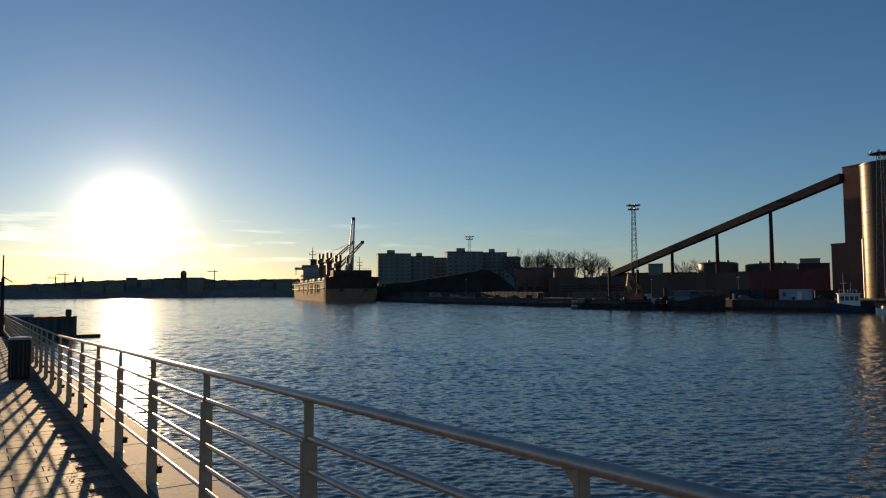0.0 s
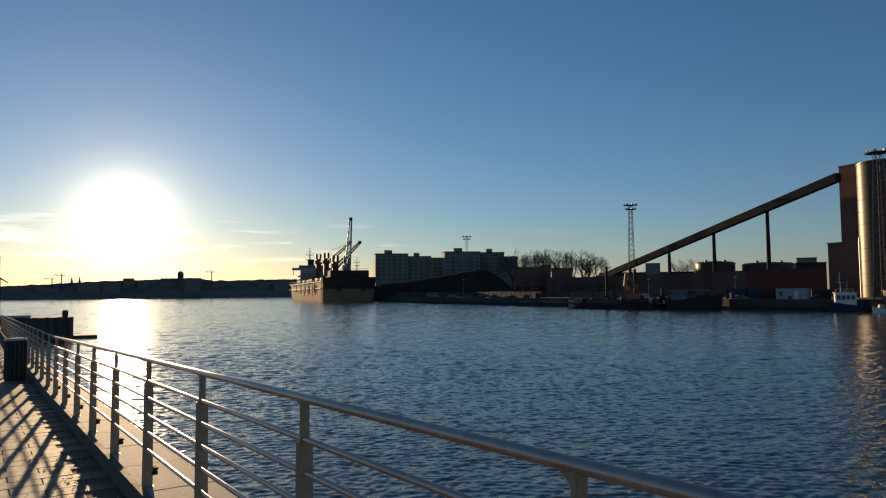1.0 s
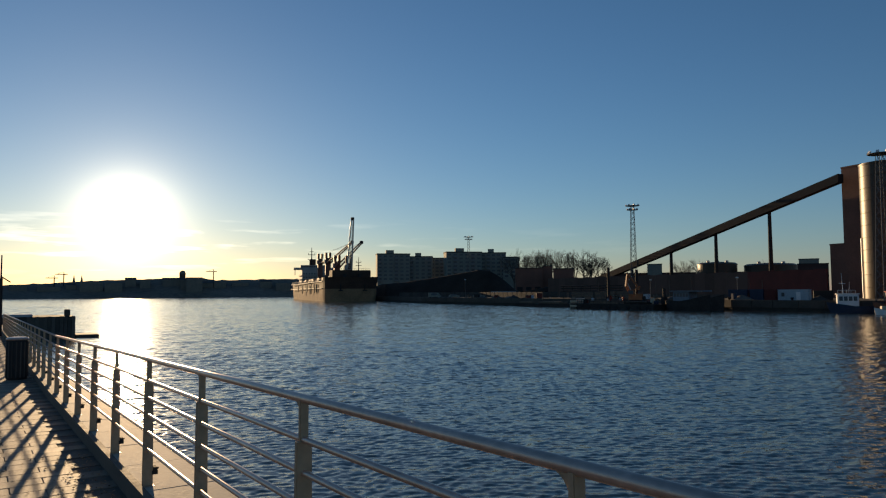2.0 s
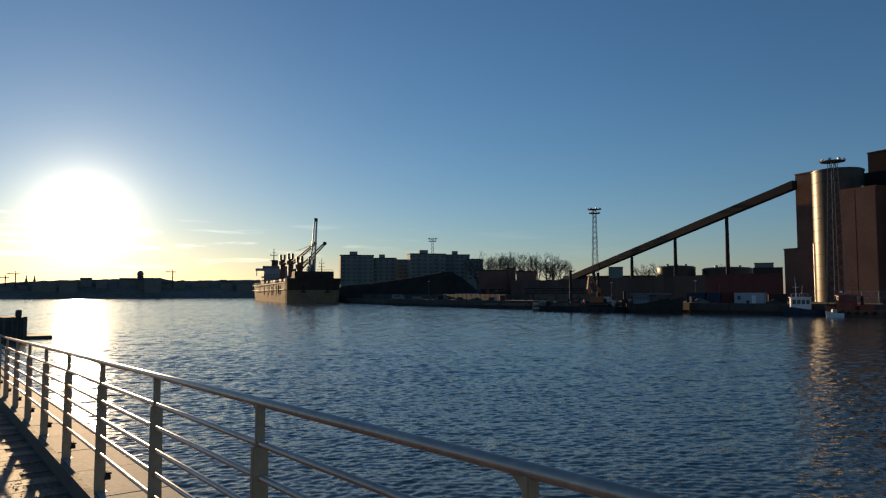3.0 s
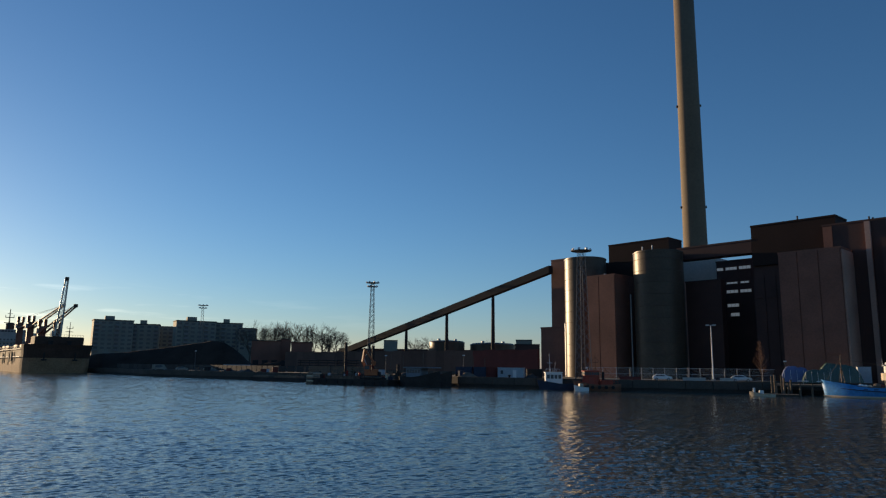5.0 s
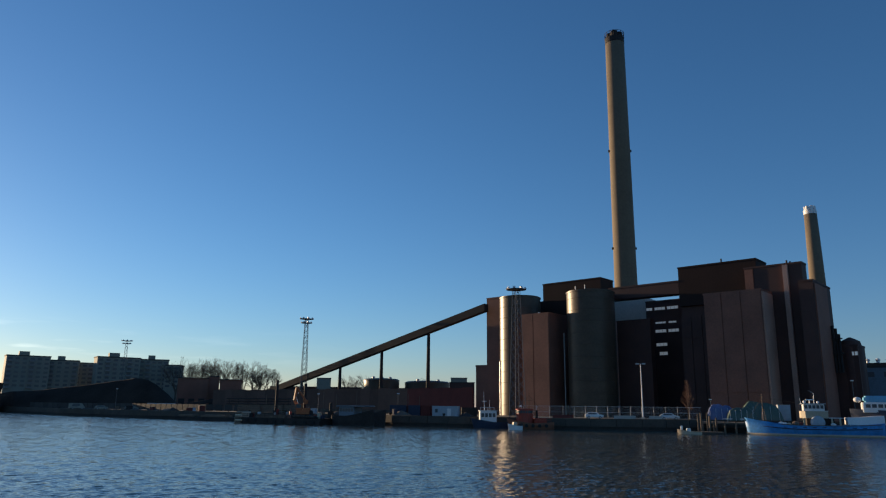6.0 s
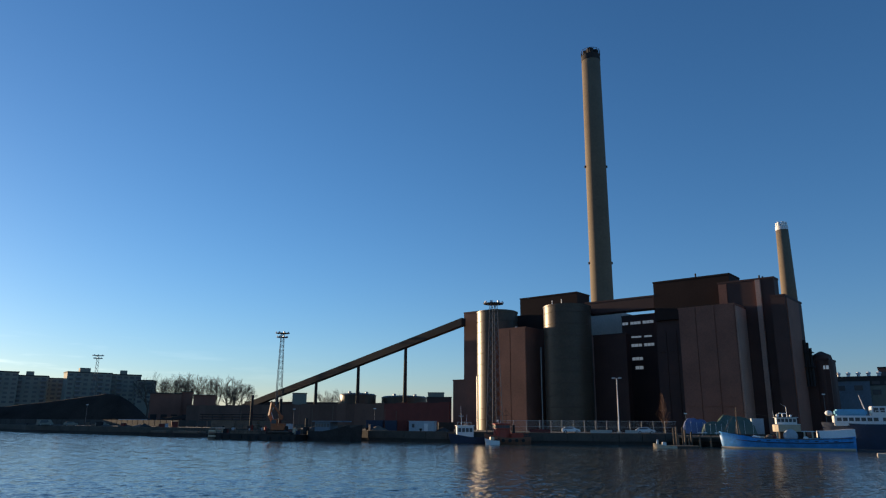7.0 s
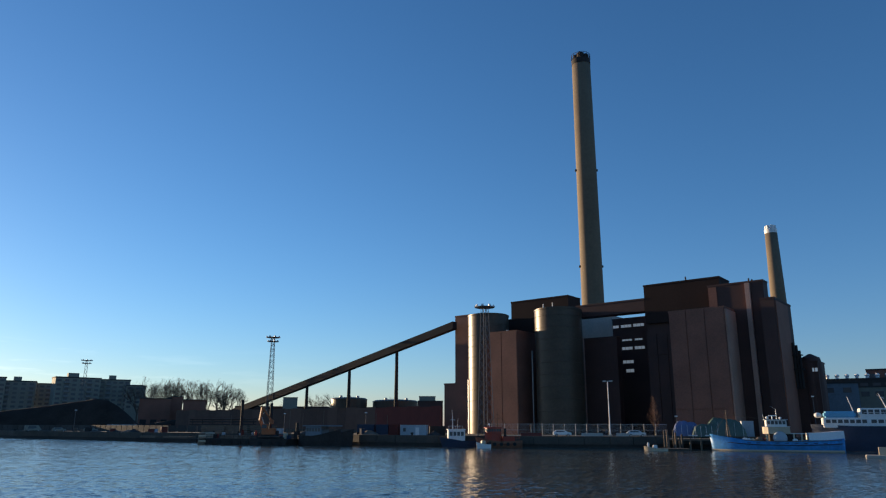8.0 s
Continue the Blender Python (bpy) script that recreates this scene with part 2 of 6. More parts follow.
def prism(bm, outline, z0, z1):
    """An upright prism over a closed outline of (x, y)."""
    lo, hi = [bm.verts.new((x, y, z0)) for x, y in outline], [bm.verts.new((x, y, z1)) for x, y in outline]
    n = len(outline)
    for i in range(n):
        bm.faces.new((lo[i], lo[(i + 1) % n], hi[(i + 1) % n], hi[i]))
    bm.faces.new(lo[::-1])
    bm.faces.new(hi)


def link(name, bm, mat, smooth=False):
    bmesh.ops.recalc_face_normals(bm, faces=bm.faces)
    me = bpy.data.meshes.new(name)
    bm.to_mesh(me)
    bm.free()
    me.materials.append(mat)
    if smooth:
        for p in me.polygons:
            p.use_smooth = True
    return new(name, me)


def part(name, bm, mat, parent, label="", smooth=False):
    """A bmesh as one mesh object under a thing or a part."""
    ob = link(name, bm, mat, smooth)
    ob.parent = parent
    if label:
        ob["label"] = label
    return ob


def part_box(name, mat, parent, x0, x1, y0, y1, z0, z1, bevel=0.0, label=""):
    bm = bmesh.new()
    box(bm, x0, x1, y0, y1, z0, z1)
    if bevel:
        bmesh.ops.bevel(bm, geom=bm.edges[:], offset=bevel, segments=2, affect="EDGES")
    return part(name, bm, mat, parent, label)


def share(name, ob, parent, m):
    """One more object on ob's mesh, under parent."""
    o = new(name, ob.data)
    o.parent = parent
    o.matrix_basis = m
    return o


def thing(name, label, category, m=None, group=""):
    ob = new(name)
    ob.matrix_world = m or Matrix()
    return tagged(ob, label, category, group)


def structure(name, bm, mat, label, category, smooth=False):
    return tagged(link(name, bm, mat, smooth), label, category, kind="structure")


def sticks(name, segs, mat, parent, sides=4, label=""):
    """Many thin tapered bars (a, b, radius at a, radius at b) in one mesh."""
    verts, faces = [], []
    for a, b, ra, rb in segs:
        a, b = Vector(a), Vector(b)
        q = (b - a).to_track_quat("Z", "Y")
        base = len(verts)
        for p, r in ((a, ra), (b, rb)):
            for i in range(sides):
                t = 2 * math.pi * i / sides
                verts.append(p + q @ Vector((r * math.cos(t), r * math.sin(t), 0)))
        for i in range(sides):
            j = (i + 1) % sides
            faces.append((base + i, base + j, base + sides + j, base + sides + i))
        faces.append(tuple(range(base + sides - 1, base - 1, -1)))
        faces.append(tuple(range(base + sides, base + 2 * sides)))
    me = bpy.data.meshes.new(name)
    me.from_pydata([tuple(v) for v in verts], [], faces)
    me.materials.append(mat)
    ob = new(name, me)
    ob.parent = parent
    if label:
        ob["label"] = label
    return ob


def facing(az, dist, z=0.0, turn=0.0):
    """A frame at a place whose x runs to the right as seen from the viewpoint and y away from it."""
    return Matrix.Translation(at(az, dist, z)) @ Matrix.Rotation(radians(-az + turn), 4, "Z")


def hull_mesh(bm, length, beam, sheer, draft=1.0, stern=0.75, flare=0.12, bow_rake=0.1, n=40):
    """A boat's hull along x, bow at x = 0; sheer(s) gives the bulwark's height at s from 0 (bow) to 1 (stern)."""
    rows = []
    for i in range(n):
        s = i / (n - 1)
        half = beam / 2 * (1 - (1 - min(1, s / 0.42)) ** 2.2) * (1 - (1 - stern) * max(0, (s - 0.6) / 0.4) ** 2)
        top = sheer(s)
        row = []
        for k, (w, z) in enumerate(((0.0, -draft), (0.62, -draft * 0.85), (0.9, -draft * 0.2), (1.0, top * 0.4), (1.0 + flare, top), (0.94 + flare, top), (0.92 + flare, top - 0.7), (0.0, top - 0.62))):
            x = s * length - bow_rake * length * (1 - s) ** 3 * max(0, z + draft) / (top + draft)
            row.append((x, half * w + (0.03 if k else 0), z))
        rows.append(row)
    m = len(rows[0])
    loop = [[bm.verts.new(p) for p in row] + [bm.verts.new((x, -y, z)) for x, y, z in row[-2:0:-1]] for row in rows]
    for a, b in zip(loop, loop[1:]):
        k = len(a)
        for i in range(k):
            bm.faces.new((a[i], a[(i + 1) % k], b[(i + 1) % k], b[i]))
    bm.faces.new(loop[0])
    bm.faces.new(loop[-1][::-1])

# ---------------------------------------------------------------- water, land, promenade
def wave_mesh():
    """One sheet of wind chop out to the horizon. Its mesh widens away from the promenade, and so do the waves it carries."""
    rng = np.random.default_rng(4)
    step, fan = 0.0036, np.radians(np.concatenate((np.arange(-180, -42, 6.0), np.arange(-42, 74, 0.17), np.arange(74, 180.1, 6.0))))
    dist = [0.2, 2.0]
    while dist[-1] < 2700:
        dist.append(dist[-1] * (1 + step * (6 if dist[-1] < 13 else 1 if dist[-1] < 330 else 2 if dist[-1] < 700 else 9)))
    d, a = np.meshgrid(np.array(dist), fan, indexing="ij")
    x, y = d * np.sin(a), d * np.cos(a)
    gust = 0.85 + 0.16 * np.sin(x * 0.051 + 1.3 * np.sin(y * 0.037)) * np.sin(y * 0.043 + 0.8 * np.sin(x * 0.029))
    z, power = np.zeros_like(d), np.zeros_like(d)
    shortest = np.maximum(0.22, 2.6 * step * d)
    for length in np.geomspace(0.22, 9, 96):
        length *= rng.uniform(0.97, 1.03)
        heading, phase = math.radians(-12) + rng.normal(0, 0.55), rng.uniform(0, 6.28)
        k = 2 * math.pi / length
        f = np.log2(length / shortest)
        share = np.clip(f * 3, 0, 1) * np.exp(-np.maximum(f, 0) * 1.0)
        wave = np.cos(k * (x * math.sin(heading) + y * math.cos(heading)) + phase)
        z += share / k * (wave + 0.4 * wave * wave)     # crests sharper than troughs
        power += share ** 2 / 2
    slope = CHOP * gust * np.clip(50 / d, 0.42, 1) * np.clip((900 - d) / 500, 0.12, 1) * np.clip((d - 2) / 4, 0, 1)
    z *= slope / np.sqrt(np.maximum(power, 1e-6))
    rows, cols = d.shape
    i = (np.arange(rows - 1)[:, None] * cols + np.arange(cols - 1)[None, :]).ravel()
    faces = np.stack((i, i + cols, i + cols + 1, i + 1), axis=1)
    me = bpy.data.meshes.new("water")
    me.vertices.add(rows * cols)
    me.vertices.foreach_set("co", np.stack((x, y, z), axis=2).astype(np.float32).ravel())
    me.loops.add(faces.size)
    me.loops.foreach_set("vertex_index", faces.astype(np.int32).ravel())
    me.polygons.add(len(faces))
    me.polygons.foreach_set("loop_start", np.arange(0, faces.size, 4, dtype=np.int32))
    me.polygons.foreach_set("use_smooth", np.ones(len(faces), dtype=bool))
    me.update(calc_edges=True)
    me.materials.append(WATER)
    return me


CHOP = 0.108     # usual slope of the waves
water = tagged(new("water", wave_mesh()), "dark blue choppy harbour water", "water", kind="structure")

# the far quay: edge points as azimuth and distance, then closed far behind
QUAY_EDGE = [(-8.2, 560), (-4.6, 378), (-1.7, 312), (6.5, 243), (10.0, 226), (15.7, 205), (20.0, 192), (22.5, 182), (25.3, 176.5), (34.2, 167), (42.0, 168), (47.0, 176), (58.0, 184), (75.0, 200)]
QUAY_TOP = 2.4


def edge_distance(az):
    """How far off the quay's edge lies at an azimuth."""
    for (a0, d0), (a1, d1) in zip(QUAY_EDGE, QUAY_EDGE[1:]):
        if a0 <= az <= a1:
            return d0 + (d1 - d0) * (az - a0) / (a1 - a0)
    return QUAY_EDGE[-1][1]


edge = [at(a, d) for a, d in QUAY_EDGE]
back = [at(a, 2400) for a in (75, 55, 40, 25, 10, -5, -9)]
bm = bmesh.new()
prism(bm, [(p.x, p.y) for p in edge + back], -3, QUAY_TOP)
yard = structure("ground", bm, GROUND, "dark bare yard ground of the power plant", "ground")

# coping of the far quay, a stone at a time
bm = bmesh.new()
for a, b in zip(edge, edge[1:]):
    d = (b - a)
    n = max(1, round(d.length / 6))
    side = Vector((-d.y, d.x, 0)).normalized()
    for i in range(n):
        p, q = a.lerp(b, (i + 0.01) / n), a.lerp(b, (i + 0.99) / n)
        o = [p - side * 0.25, q - side * 0.25, q + side * 0.9, p + side * 0.9]
        prism(bm, [(v.x, v.y) for v in o], QUAY_TOP - 1.5 - 0.1 * random.random(), QUAY_TOP + 0.22)
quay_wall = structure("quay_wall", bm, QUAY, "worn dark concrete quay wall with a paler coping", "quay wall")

# ---- promenade, in its own frame: y along the railing, x outwards to the water
PROM = Matrix.Translation((-0.635, 3.334, 0)) @ Matrix.Rotation(radians(33.27), 4, "Z")
SPACING = 1.8


def rail_z(d):
    return EYE - 0.495 - 0.0267 * min(d, 13) - 0.012 * max(0, d - 13)


def strip(bm, x0, x1, stations, top, bottom):
    """A slab that follows the ramp: top and bottom are offsets below the handrail."""
    rows = [[bm.verts.new((x, d, rail_z(d) + o)) for x, o in ((x0, top), (x1, top), (x1, bottom), (x0, bottom))] for d in stations]
    for p, q in zip(rows, rows[1:]):
        for i in range(4):
            bm.faces.new((p[i], p[(i + 1) % 4], q[(i + 1) % 4], q[i]))
    bm.faces.new(rows[0][::-1])
    bm.faces.new(rows[-1])


STATIONS = [-14 + 1.0 * i for i in range(90)]
DECK = -1.27
bm = bmesh.new()
strip(bm, -9, -0.05, STATIONS, DECK - 0.012, -4.5)
pavement = structure("pavement", bm, JOINT, "promenade paved with worn grey-brown slabs", "pavement")
pavement.matrix_world = PROM
bm = bmesh.new()
strip(bm, -0.046, 0.50, STATIONS, DECK - 0.02, -4.6)
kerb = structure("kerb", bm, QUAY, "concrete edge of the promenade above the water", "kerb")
kerb.matrix_world = PROM

# ---------------------------------------------------------------- railing
railing = thing("railing", "steel promenade railing with round handrail and five thin bars", "railing", PROM)
D0, D1 = -5 * SPACING, 30 * SPACING
bends = [D0, 13.0, D1]


def bar(bm, drop, r, seg, x=0.0):
    pts = [(x, d, rail_z(d) - drop) for d in bends]
    for a, b in zip(pts, pts[1:]):
        tube(bm, a, b, r, seg=seg)


bm = bmesh.new()
bar(bm, 0.004, 0.021, 20)
part("handrail", bm, RAIL, railing, "smooth brushed steel handrail", smooth=True)
for k in range(5):
    bm = bmesh.new()
    bar(bm, 0.193 + 0.151 * k, 0.0155, 12)
    part("bar", bm, RAIL, railing, smooth=True)


def post_mesh():
    """A flat fin post, broad across the railing: a slim neck, a curved bracket under the handrail, a broader lower plate."""
    bm = bmesh.new()
    box(bm, -0.021, 0.021, -0.012, 0.012, -0.24, -0.015)
    box(bm, -0.037, 0.037, -0.016, 0.016, -1.12, -0.2)
    for v in bm.verts:
        if v.co.z < -1.0:
            v.co.x *= 1.2
    outline = [(0.012, -0.014)] + [(0.012 + 0.085 * (1 - math.sin(math.pi / 2 * i / 6)), -0.014 - 0.075 * (1 - math.cos(math.pi / 2 * i / 6)) - 0.004) for i in range(7)]
    lo, hi = [bm.verts.new((-0.012, y, z)) for y, z in outline], [bm.verts.new((0.012, y, z)) for y, z in outline]
    n = len(outline)
    for i in range(n):
        bm.faces.new((lo[i], lo[(i + 1) % n], hi[(i + 1) % n], hi[i]))
    bm.faces.new(lo[::-1])
    bm.faces.new(hi)
    box(bm, -0.055, 0.055, -0.05, 0.05, -1.125, -1.112)
    bmesh.ops.bevel(bm, geom=[e for e in bm.edges if e.calc_length() > 0.15], offset=0.003, segments=2, affect="EDGES")
    return bm


def clamp_mesh():
    bm = bmesh.new()
    box(bm, 0.035, 0.085, -0.02, 0.03, -1.02, -0.985)
    box(bm, 0.05, 0.075, -0.03, 0.045, -0.99, -0.955)
    tube(bm, (0.03, 0.0, -1.0), (0.095, 0.01, -0.97), 0.009, seg=8)
    return bm


post = part("post", post_mesh(), POST, railing)
post.matrix_basis = Matrix.Translation((0, 0, rail_z(0)))
for k in range(-5, 31):
    if k:
        share("post", post, railing, Matrix.Translation((0, k * SPACING, rail_z(k * SPACING))))

clamp = part("clamp", clamp_mesh(), STEEL_DARK, post)
for o in [x for x in railing.children if x.data == post.data and x != post]:
    share("clamp", clamp, o, Matrix())

bm = bmesh.new()
pts = [(-0.085, d, rail_z(d)) for d in bends]
for (x, y0, z0), (_, y1, z1) in zip(pts, pts[1:]):
    vs = box(bm, x - 0.03, x + 0.03, y0, y1, -1.262, -1.09)
    for v in vs:
        v.co.z += z0 if abs(v.co.y - y0) < 1e-4 else z1
part("kick_board", bm, WOOD_DARK, railing, "dark timber kick board at the foot of the railing")

# ---------------------------------------------------------------- power plant; its frame: x along the front, y inwards
PLANT = Matrix.Rotation(radians(-68), 4, "Z")
G = QUAY_TOP


def block(parent, name, mat, u0, u1, v0, v1, z1, z0=G, label="", parapet=True):
    bm = bmesh.new()
    box(bm, u0, u1, v0, v1, z0, z1)
    if parapet:
        box(bm, u0 - 0.12, u1 + 0.12, v0 - 0.12, v1 + 0.12, z1 - 0.1, z1 + 0.35)
    return part(name, bm, mat, parent, label)


def seams(parent, u0, u1, v, z0, z1, us, zs, mat):
    """Cladding panels proud of a front, with open joints between them."""
    ue, ze = [u0, *us, u1], [z0, *zs, z1]
    for a, b in zip(ue, ue[1:]):
        for c, d in zip(ze, ze[1:]):
            part_box("panel", mat, parent, a + 0.09, b - 0.09, v - 0.22, v - 0.004, c + 0.04, d - 0.04, 0.03)


boiler = thing("boiler_house", "huge dark red-brown power plant boiler house", "power plant", PLANT)
# near-black tone stands for the shade on this storey
block(boiler, "upper_volume", CLAD_SHADED, -79.6, -58.3, 190, 198.5, 43.8, 33)
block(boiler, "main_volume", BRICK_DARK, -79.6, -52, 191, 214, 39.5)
# shade is in BRICK_DARK here, the sunlit strip in the redder panel
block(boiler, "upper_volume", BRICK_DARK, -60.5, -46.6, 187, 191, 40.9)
part_box("wall_panel", BRICK, boiler, -60.4, -58.3, 186.85, 186.996, 34.2, 40.6, 0.03, "cladding panel in a sunlit red-brown")
block(boiler, "front_volume", BRICK, -68.6, -54.4, 179, 188.5, 33.8)
seams(boiler, -68.6, -54.4, 179, 9.0, 33.8, (-64.1, -59.3), (), BRICK)
seams(boiler, -68.6, -54.4, 179, G, 8.9, (-64.1, -59.3), (), BRICK)
# the right side face gets a slab paler than the front
part_box("corner_strip", BRICK_LIGHT, boiler, -54.396, -54.05, 179.3, 188.2, G, 33.5, 0.03, "paler slab over the whole right side")
block(boiler, "stair_tower", BRICK_DARK, -46.7, -43.5, 183, 199, 35.5)
part_box("corner_strip", BRICK, boiler, -43.49, -43.2, 183.4, 194.6, G, 35.0, 0.03)
part_box("pilaster", BRICK_LIGHT, boiler, -51.0, -49.8, 186.3, 186.996, G, 40.7, 0.04, "pale full-height pilaster")
part_box("link_bridge", BRICK_DARK, boiler, -49.7, -46.75, 187.6, 190, 29, 33.5, 0.04)
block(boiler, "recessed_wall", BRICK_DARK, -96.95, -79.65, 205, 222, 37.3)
block(boiler, "roof_housing", BRICK_DARK, -86.2, -79.75, 205.5, 215, 38.6, 37.46, parapet=False)
block(boiler, "concrete_core", CONCRETE, -112, -97.0, 205.3, 222, 39.0, label="bare pale concrete core wall", parapet=False)
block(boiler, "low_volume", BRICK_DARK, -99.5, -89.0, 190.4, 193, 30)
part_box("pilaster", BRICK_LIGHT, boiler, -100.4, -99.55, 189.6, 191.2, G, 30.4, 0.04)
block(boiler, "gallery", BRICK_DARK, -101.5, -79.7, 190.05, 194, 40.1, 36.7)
block(boiler, "rear_volume", CLAD_SHADED, -141.6, -117.9, 215, 224, 49)
for z in (12, 18, 24, 30):
    for u in (-78.5, -75.5, -72.5):
        part_box("wall_panel", BRICK_DARK, boiler, u - 1.4, u + 1.4, 190.8, 190.99, z - 5.8, z, 0.03)

# window bands of the recessed wall: left, right, sill and head
for u0, u1, z0, z1 in ((-96.8, -94.8, 34.7, 35.5), (-94.1, -90.65, 34.7, 35.5), (-90.05, -86.5, 34.7, 35.55), (-94.0, -90.7, 30.5, 31.0), (-89.8, -87.3, 30.5, 31.0),
                       (-95.5, -94.85, 27.75, 28.6), (-94.15, -90.65, 27.75, 28.6), (-90.0, -86.7, 27.75, 28.6), (-95.4, -94.8, 23.6, 24.5), (-94.1, -90.6, 23.6, 24.5), (-93.2, -90.6, 20.85, 21.8)):
    v = 204.99
    win = part_box("window", GALV, boiler, u0 - 0.08, u1 + 0.08, v - 0.1, v, z0 - 0.08, z0, 0.01)
    n = max(1, round((u1 - u0) / 1.1))
    for i in range(n):
        part_box("pane", PANE, win, u0 + (u1 - u0) * i / n + 0.05, u0 + (u1 - u0) * (i + 1) / n - 0.05, v - 0.06, v - 0.004, z0 + 0.004, z1)

for u, v, h in ((-50.5, 189, 42.3), (-49.8, 189.4, 42.0), (-68, 192, 45.5), (-72, 193, 44.8)):
    bm = bmesh.new()
    tube(bm, (u, v, h - 2.4), (u, v, h), 0.22, seg=8)
    part("roof_vent", bm, STEEL_DARK, boiler)

silos = thing("coal_silo_block", "brown brick coal silo tower with a lower annex", "silo building", PLANT)
block(silos, "tower", BRICK, -145.2, -138.0, 186, 202, 40.6)
seams(silos, -145.2, -138.0, 186, G, 40.2, (), (18.2,), BRICK)
block(silos, "annex", BRICK, -150.0, -145.25, 186.1, 198, 18.2)
block(silos, "front_volume", BRICK, -123.8, -114.1, 176, 187, 32.3)
seams(silos, -123.8, -114.1, 176, G, 32.2, (-119.6,), (), BRICK)
block(silos, "rear_volume", CLAD_SHADED, -136.5, -113, 198, 212, 39.6)
bm = bmesh.new()
for z in (30.5, 33.0):
    box(bm, -118.2, -117.7, 176.5, 177, 32.6, z)
tube(bm, (-113.6, 183.5, G), (-113.6, 183.5, 27), 0.25, seg=8)
part("downpipe", bm, GALV, silos)


def silo(u, v, r, top, label):
    s = thing("silo", label, "silo", PLANT @ Matrix.Translation((u, v, 0)), "round silos")
    bm = bmesh.new()
    prof = [(r, G)]
    z = G + 3
    while z < top - 1:
        prof += [(r, z), (r - 0.06, z + 0.05), (r - 0.06, z + 0.15), (r, z + 0.2)]
        z += 3.4
    prof += [(r, top - 0.4), (r + 0.15, top - 0.4), (r + 0.15, top), (r - 0.2, top), (r - 0.2, top + 0.2)]
    lathe(bm, prof, 96)
    part("shell", bm, SILO, s)
    return s


s = silo(-131.5, 186, 6.6, 39.6, "tall round dark steel silo glinting gold in low sun")
bm = bmesh.new()
tube(bm, (-4.3, -5.3, G), (-4.3, -5.3, 19), 0.16, seg=8)
part("downpipe", bm, GALV, s)
s = silo(-104.2, 183.5, 7.0, 38.45, "tall round dark silo whose rim catches the low sun")
for u, v in ((-2.0, -5.0), (1.5, -5.6)):
    bm = bmesh.new()
    tube(bm, (u, v, 38.5), (u, v, 40.0), 0.12, seg=8)
    part("roof_vent", bm, WHITE, s)

chimney = thing("chimney", "very tall slender concrete power plant chimney", "chimney", Matrix.Translation(at(41.26, 260)))
bm = bmesh.new()
lathe(bm, [(4.7, G), (4.1, 45), (3.85, 100), (3.62, 145.0)], 48)
part("shaft", bm, CHIMNEY, chimney, smooth=True)
bm = bmesh.new()
lathe(bm, [(3.7, 145.0), (3.7, 147.2), (3.5, 147.2), (3.5, 146.5)], 48)
part("crown", bm, STEEL_DARK, chimney, "blackened chimney crown")
for i in range(4):
    bm = bmesh.new()
    a = math.pi / 4 + i * math.pi / 2
    lathe(bm, [(1.35, 144), (1.35, 149.6), (1.2, 149.6), (1.2, 149.2)], 20, Matrix.Translation((1.75 * math.cos(a), 1.75 * math.sin(a), 0)))
    part("flue", bm, STEEL_DARK, chimney)
bm = bmesh.new()
ring = [(3.7 * math.cos(2 * math.pi * i / 16), 3.7 * math.sin(2 * math.pi * i / 16)) for i in range(16)]
for i, (x, y) in enumerate(ring):
    x2, y2 = ring[(i + 1) % 16]
    tube(bm, (x, y, 147), (x, y, 149.4), 0.09, seg=5)
    tube(bm, (x, y, 149.4), (x2, y2, 149.4), 0.08, seg=5)
part("guard_rail", bm, STEEL_DARK, chimney)
for z, r in ((62, 4.25), (100, 4.1)):
    for a in (100, 280):
        bm = bmesh.new()
        box(bm, -0.25, 0.25, -0.3, 0.3, z, z + 0.8, Matrix.Rotation(radians(a - 130), 4, "Z") @ Matrix.Translation((r, 0, 0)))
        part("warning_light", bm, STEEL_DARK, chimney)

chimney_2 = thing("chimney", "shorter concrete chimney with a white crown", "chimney", Matrix.Translation(at(54.94, 300)))
bm = bmesh.new()
lathe(bm, [(3.0, G), (2.8, 52), (2.3, 79.6)], 40)
part("shaft", bm, CHIMNEY, chimney_2, smooth=True)
bm = bmesh.new()
lathe(bm, [(2.35, 79.6), (2.35, 81.2), (2.1, 81.2), (2.1, 80.8)], 40)
part("crown", bm, WHITE, chimney_2, "white painted crown")
for i in range(6):
    bm = bmesh.new()
    a = i * math.pi / 3
    lathe(bm, [(0.62, 80.6), (0.62, 82.8), (0.5, 82.8), (0.5, 82.4)], 14, Matrix.Translation((1.5 * math.cos(a), 1.5 * math.sin(a), 0)))
    part("flue", bm, WHITE, chimney_2)

# conveyor bridge, falling away from the silo tower
CONV = Matrix.Translation((116.5, 202, 0)) @ Matrix.Rotation(radians(22), 4, "Z")
conveyor = thing("conveyor_bridge", "long sloping enclosed coal conveyor bridge on slim columns", "conveyor", CONV)


def conv_z(s):
    return 36.0 - 0.2245 * s


bm = bmesh.new()
vs = box(bm, -1.1, 1.1, 0, 124, 0.1, 2.6)
for v in vs:
    v.co.z += conv_z(v.co.y)
part("gallery", bm, STEEL_DARK, conveyor)
for s in (26.1, 50, 73.7, 98):
    bm = bmesh.new()
    tube(bm, (0, s, G), (0, s, conv_z(s)), 0.8, 0.55, 12)
    part("column", bm, STEEL_DARK, conveyor)

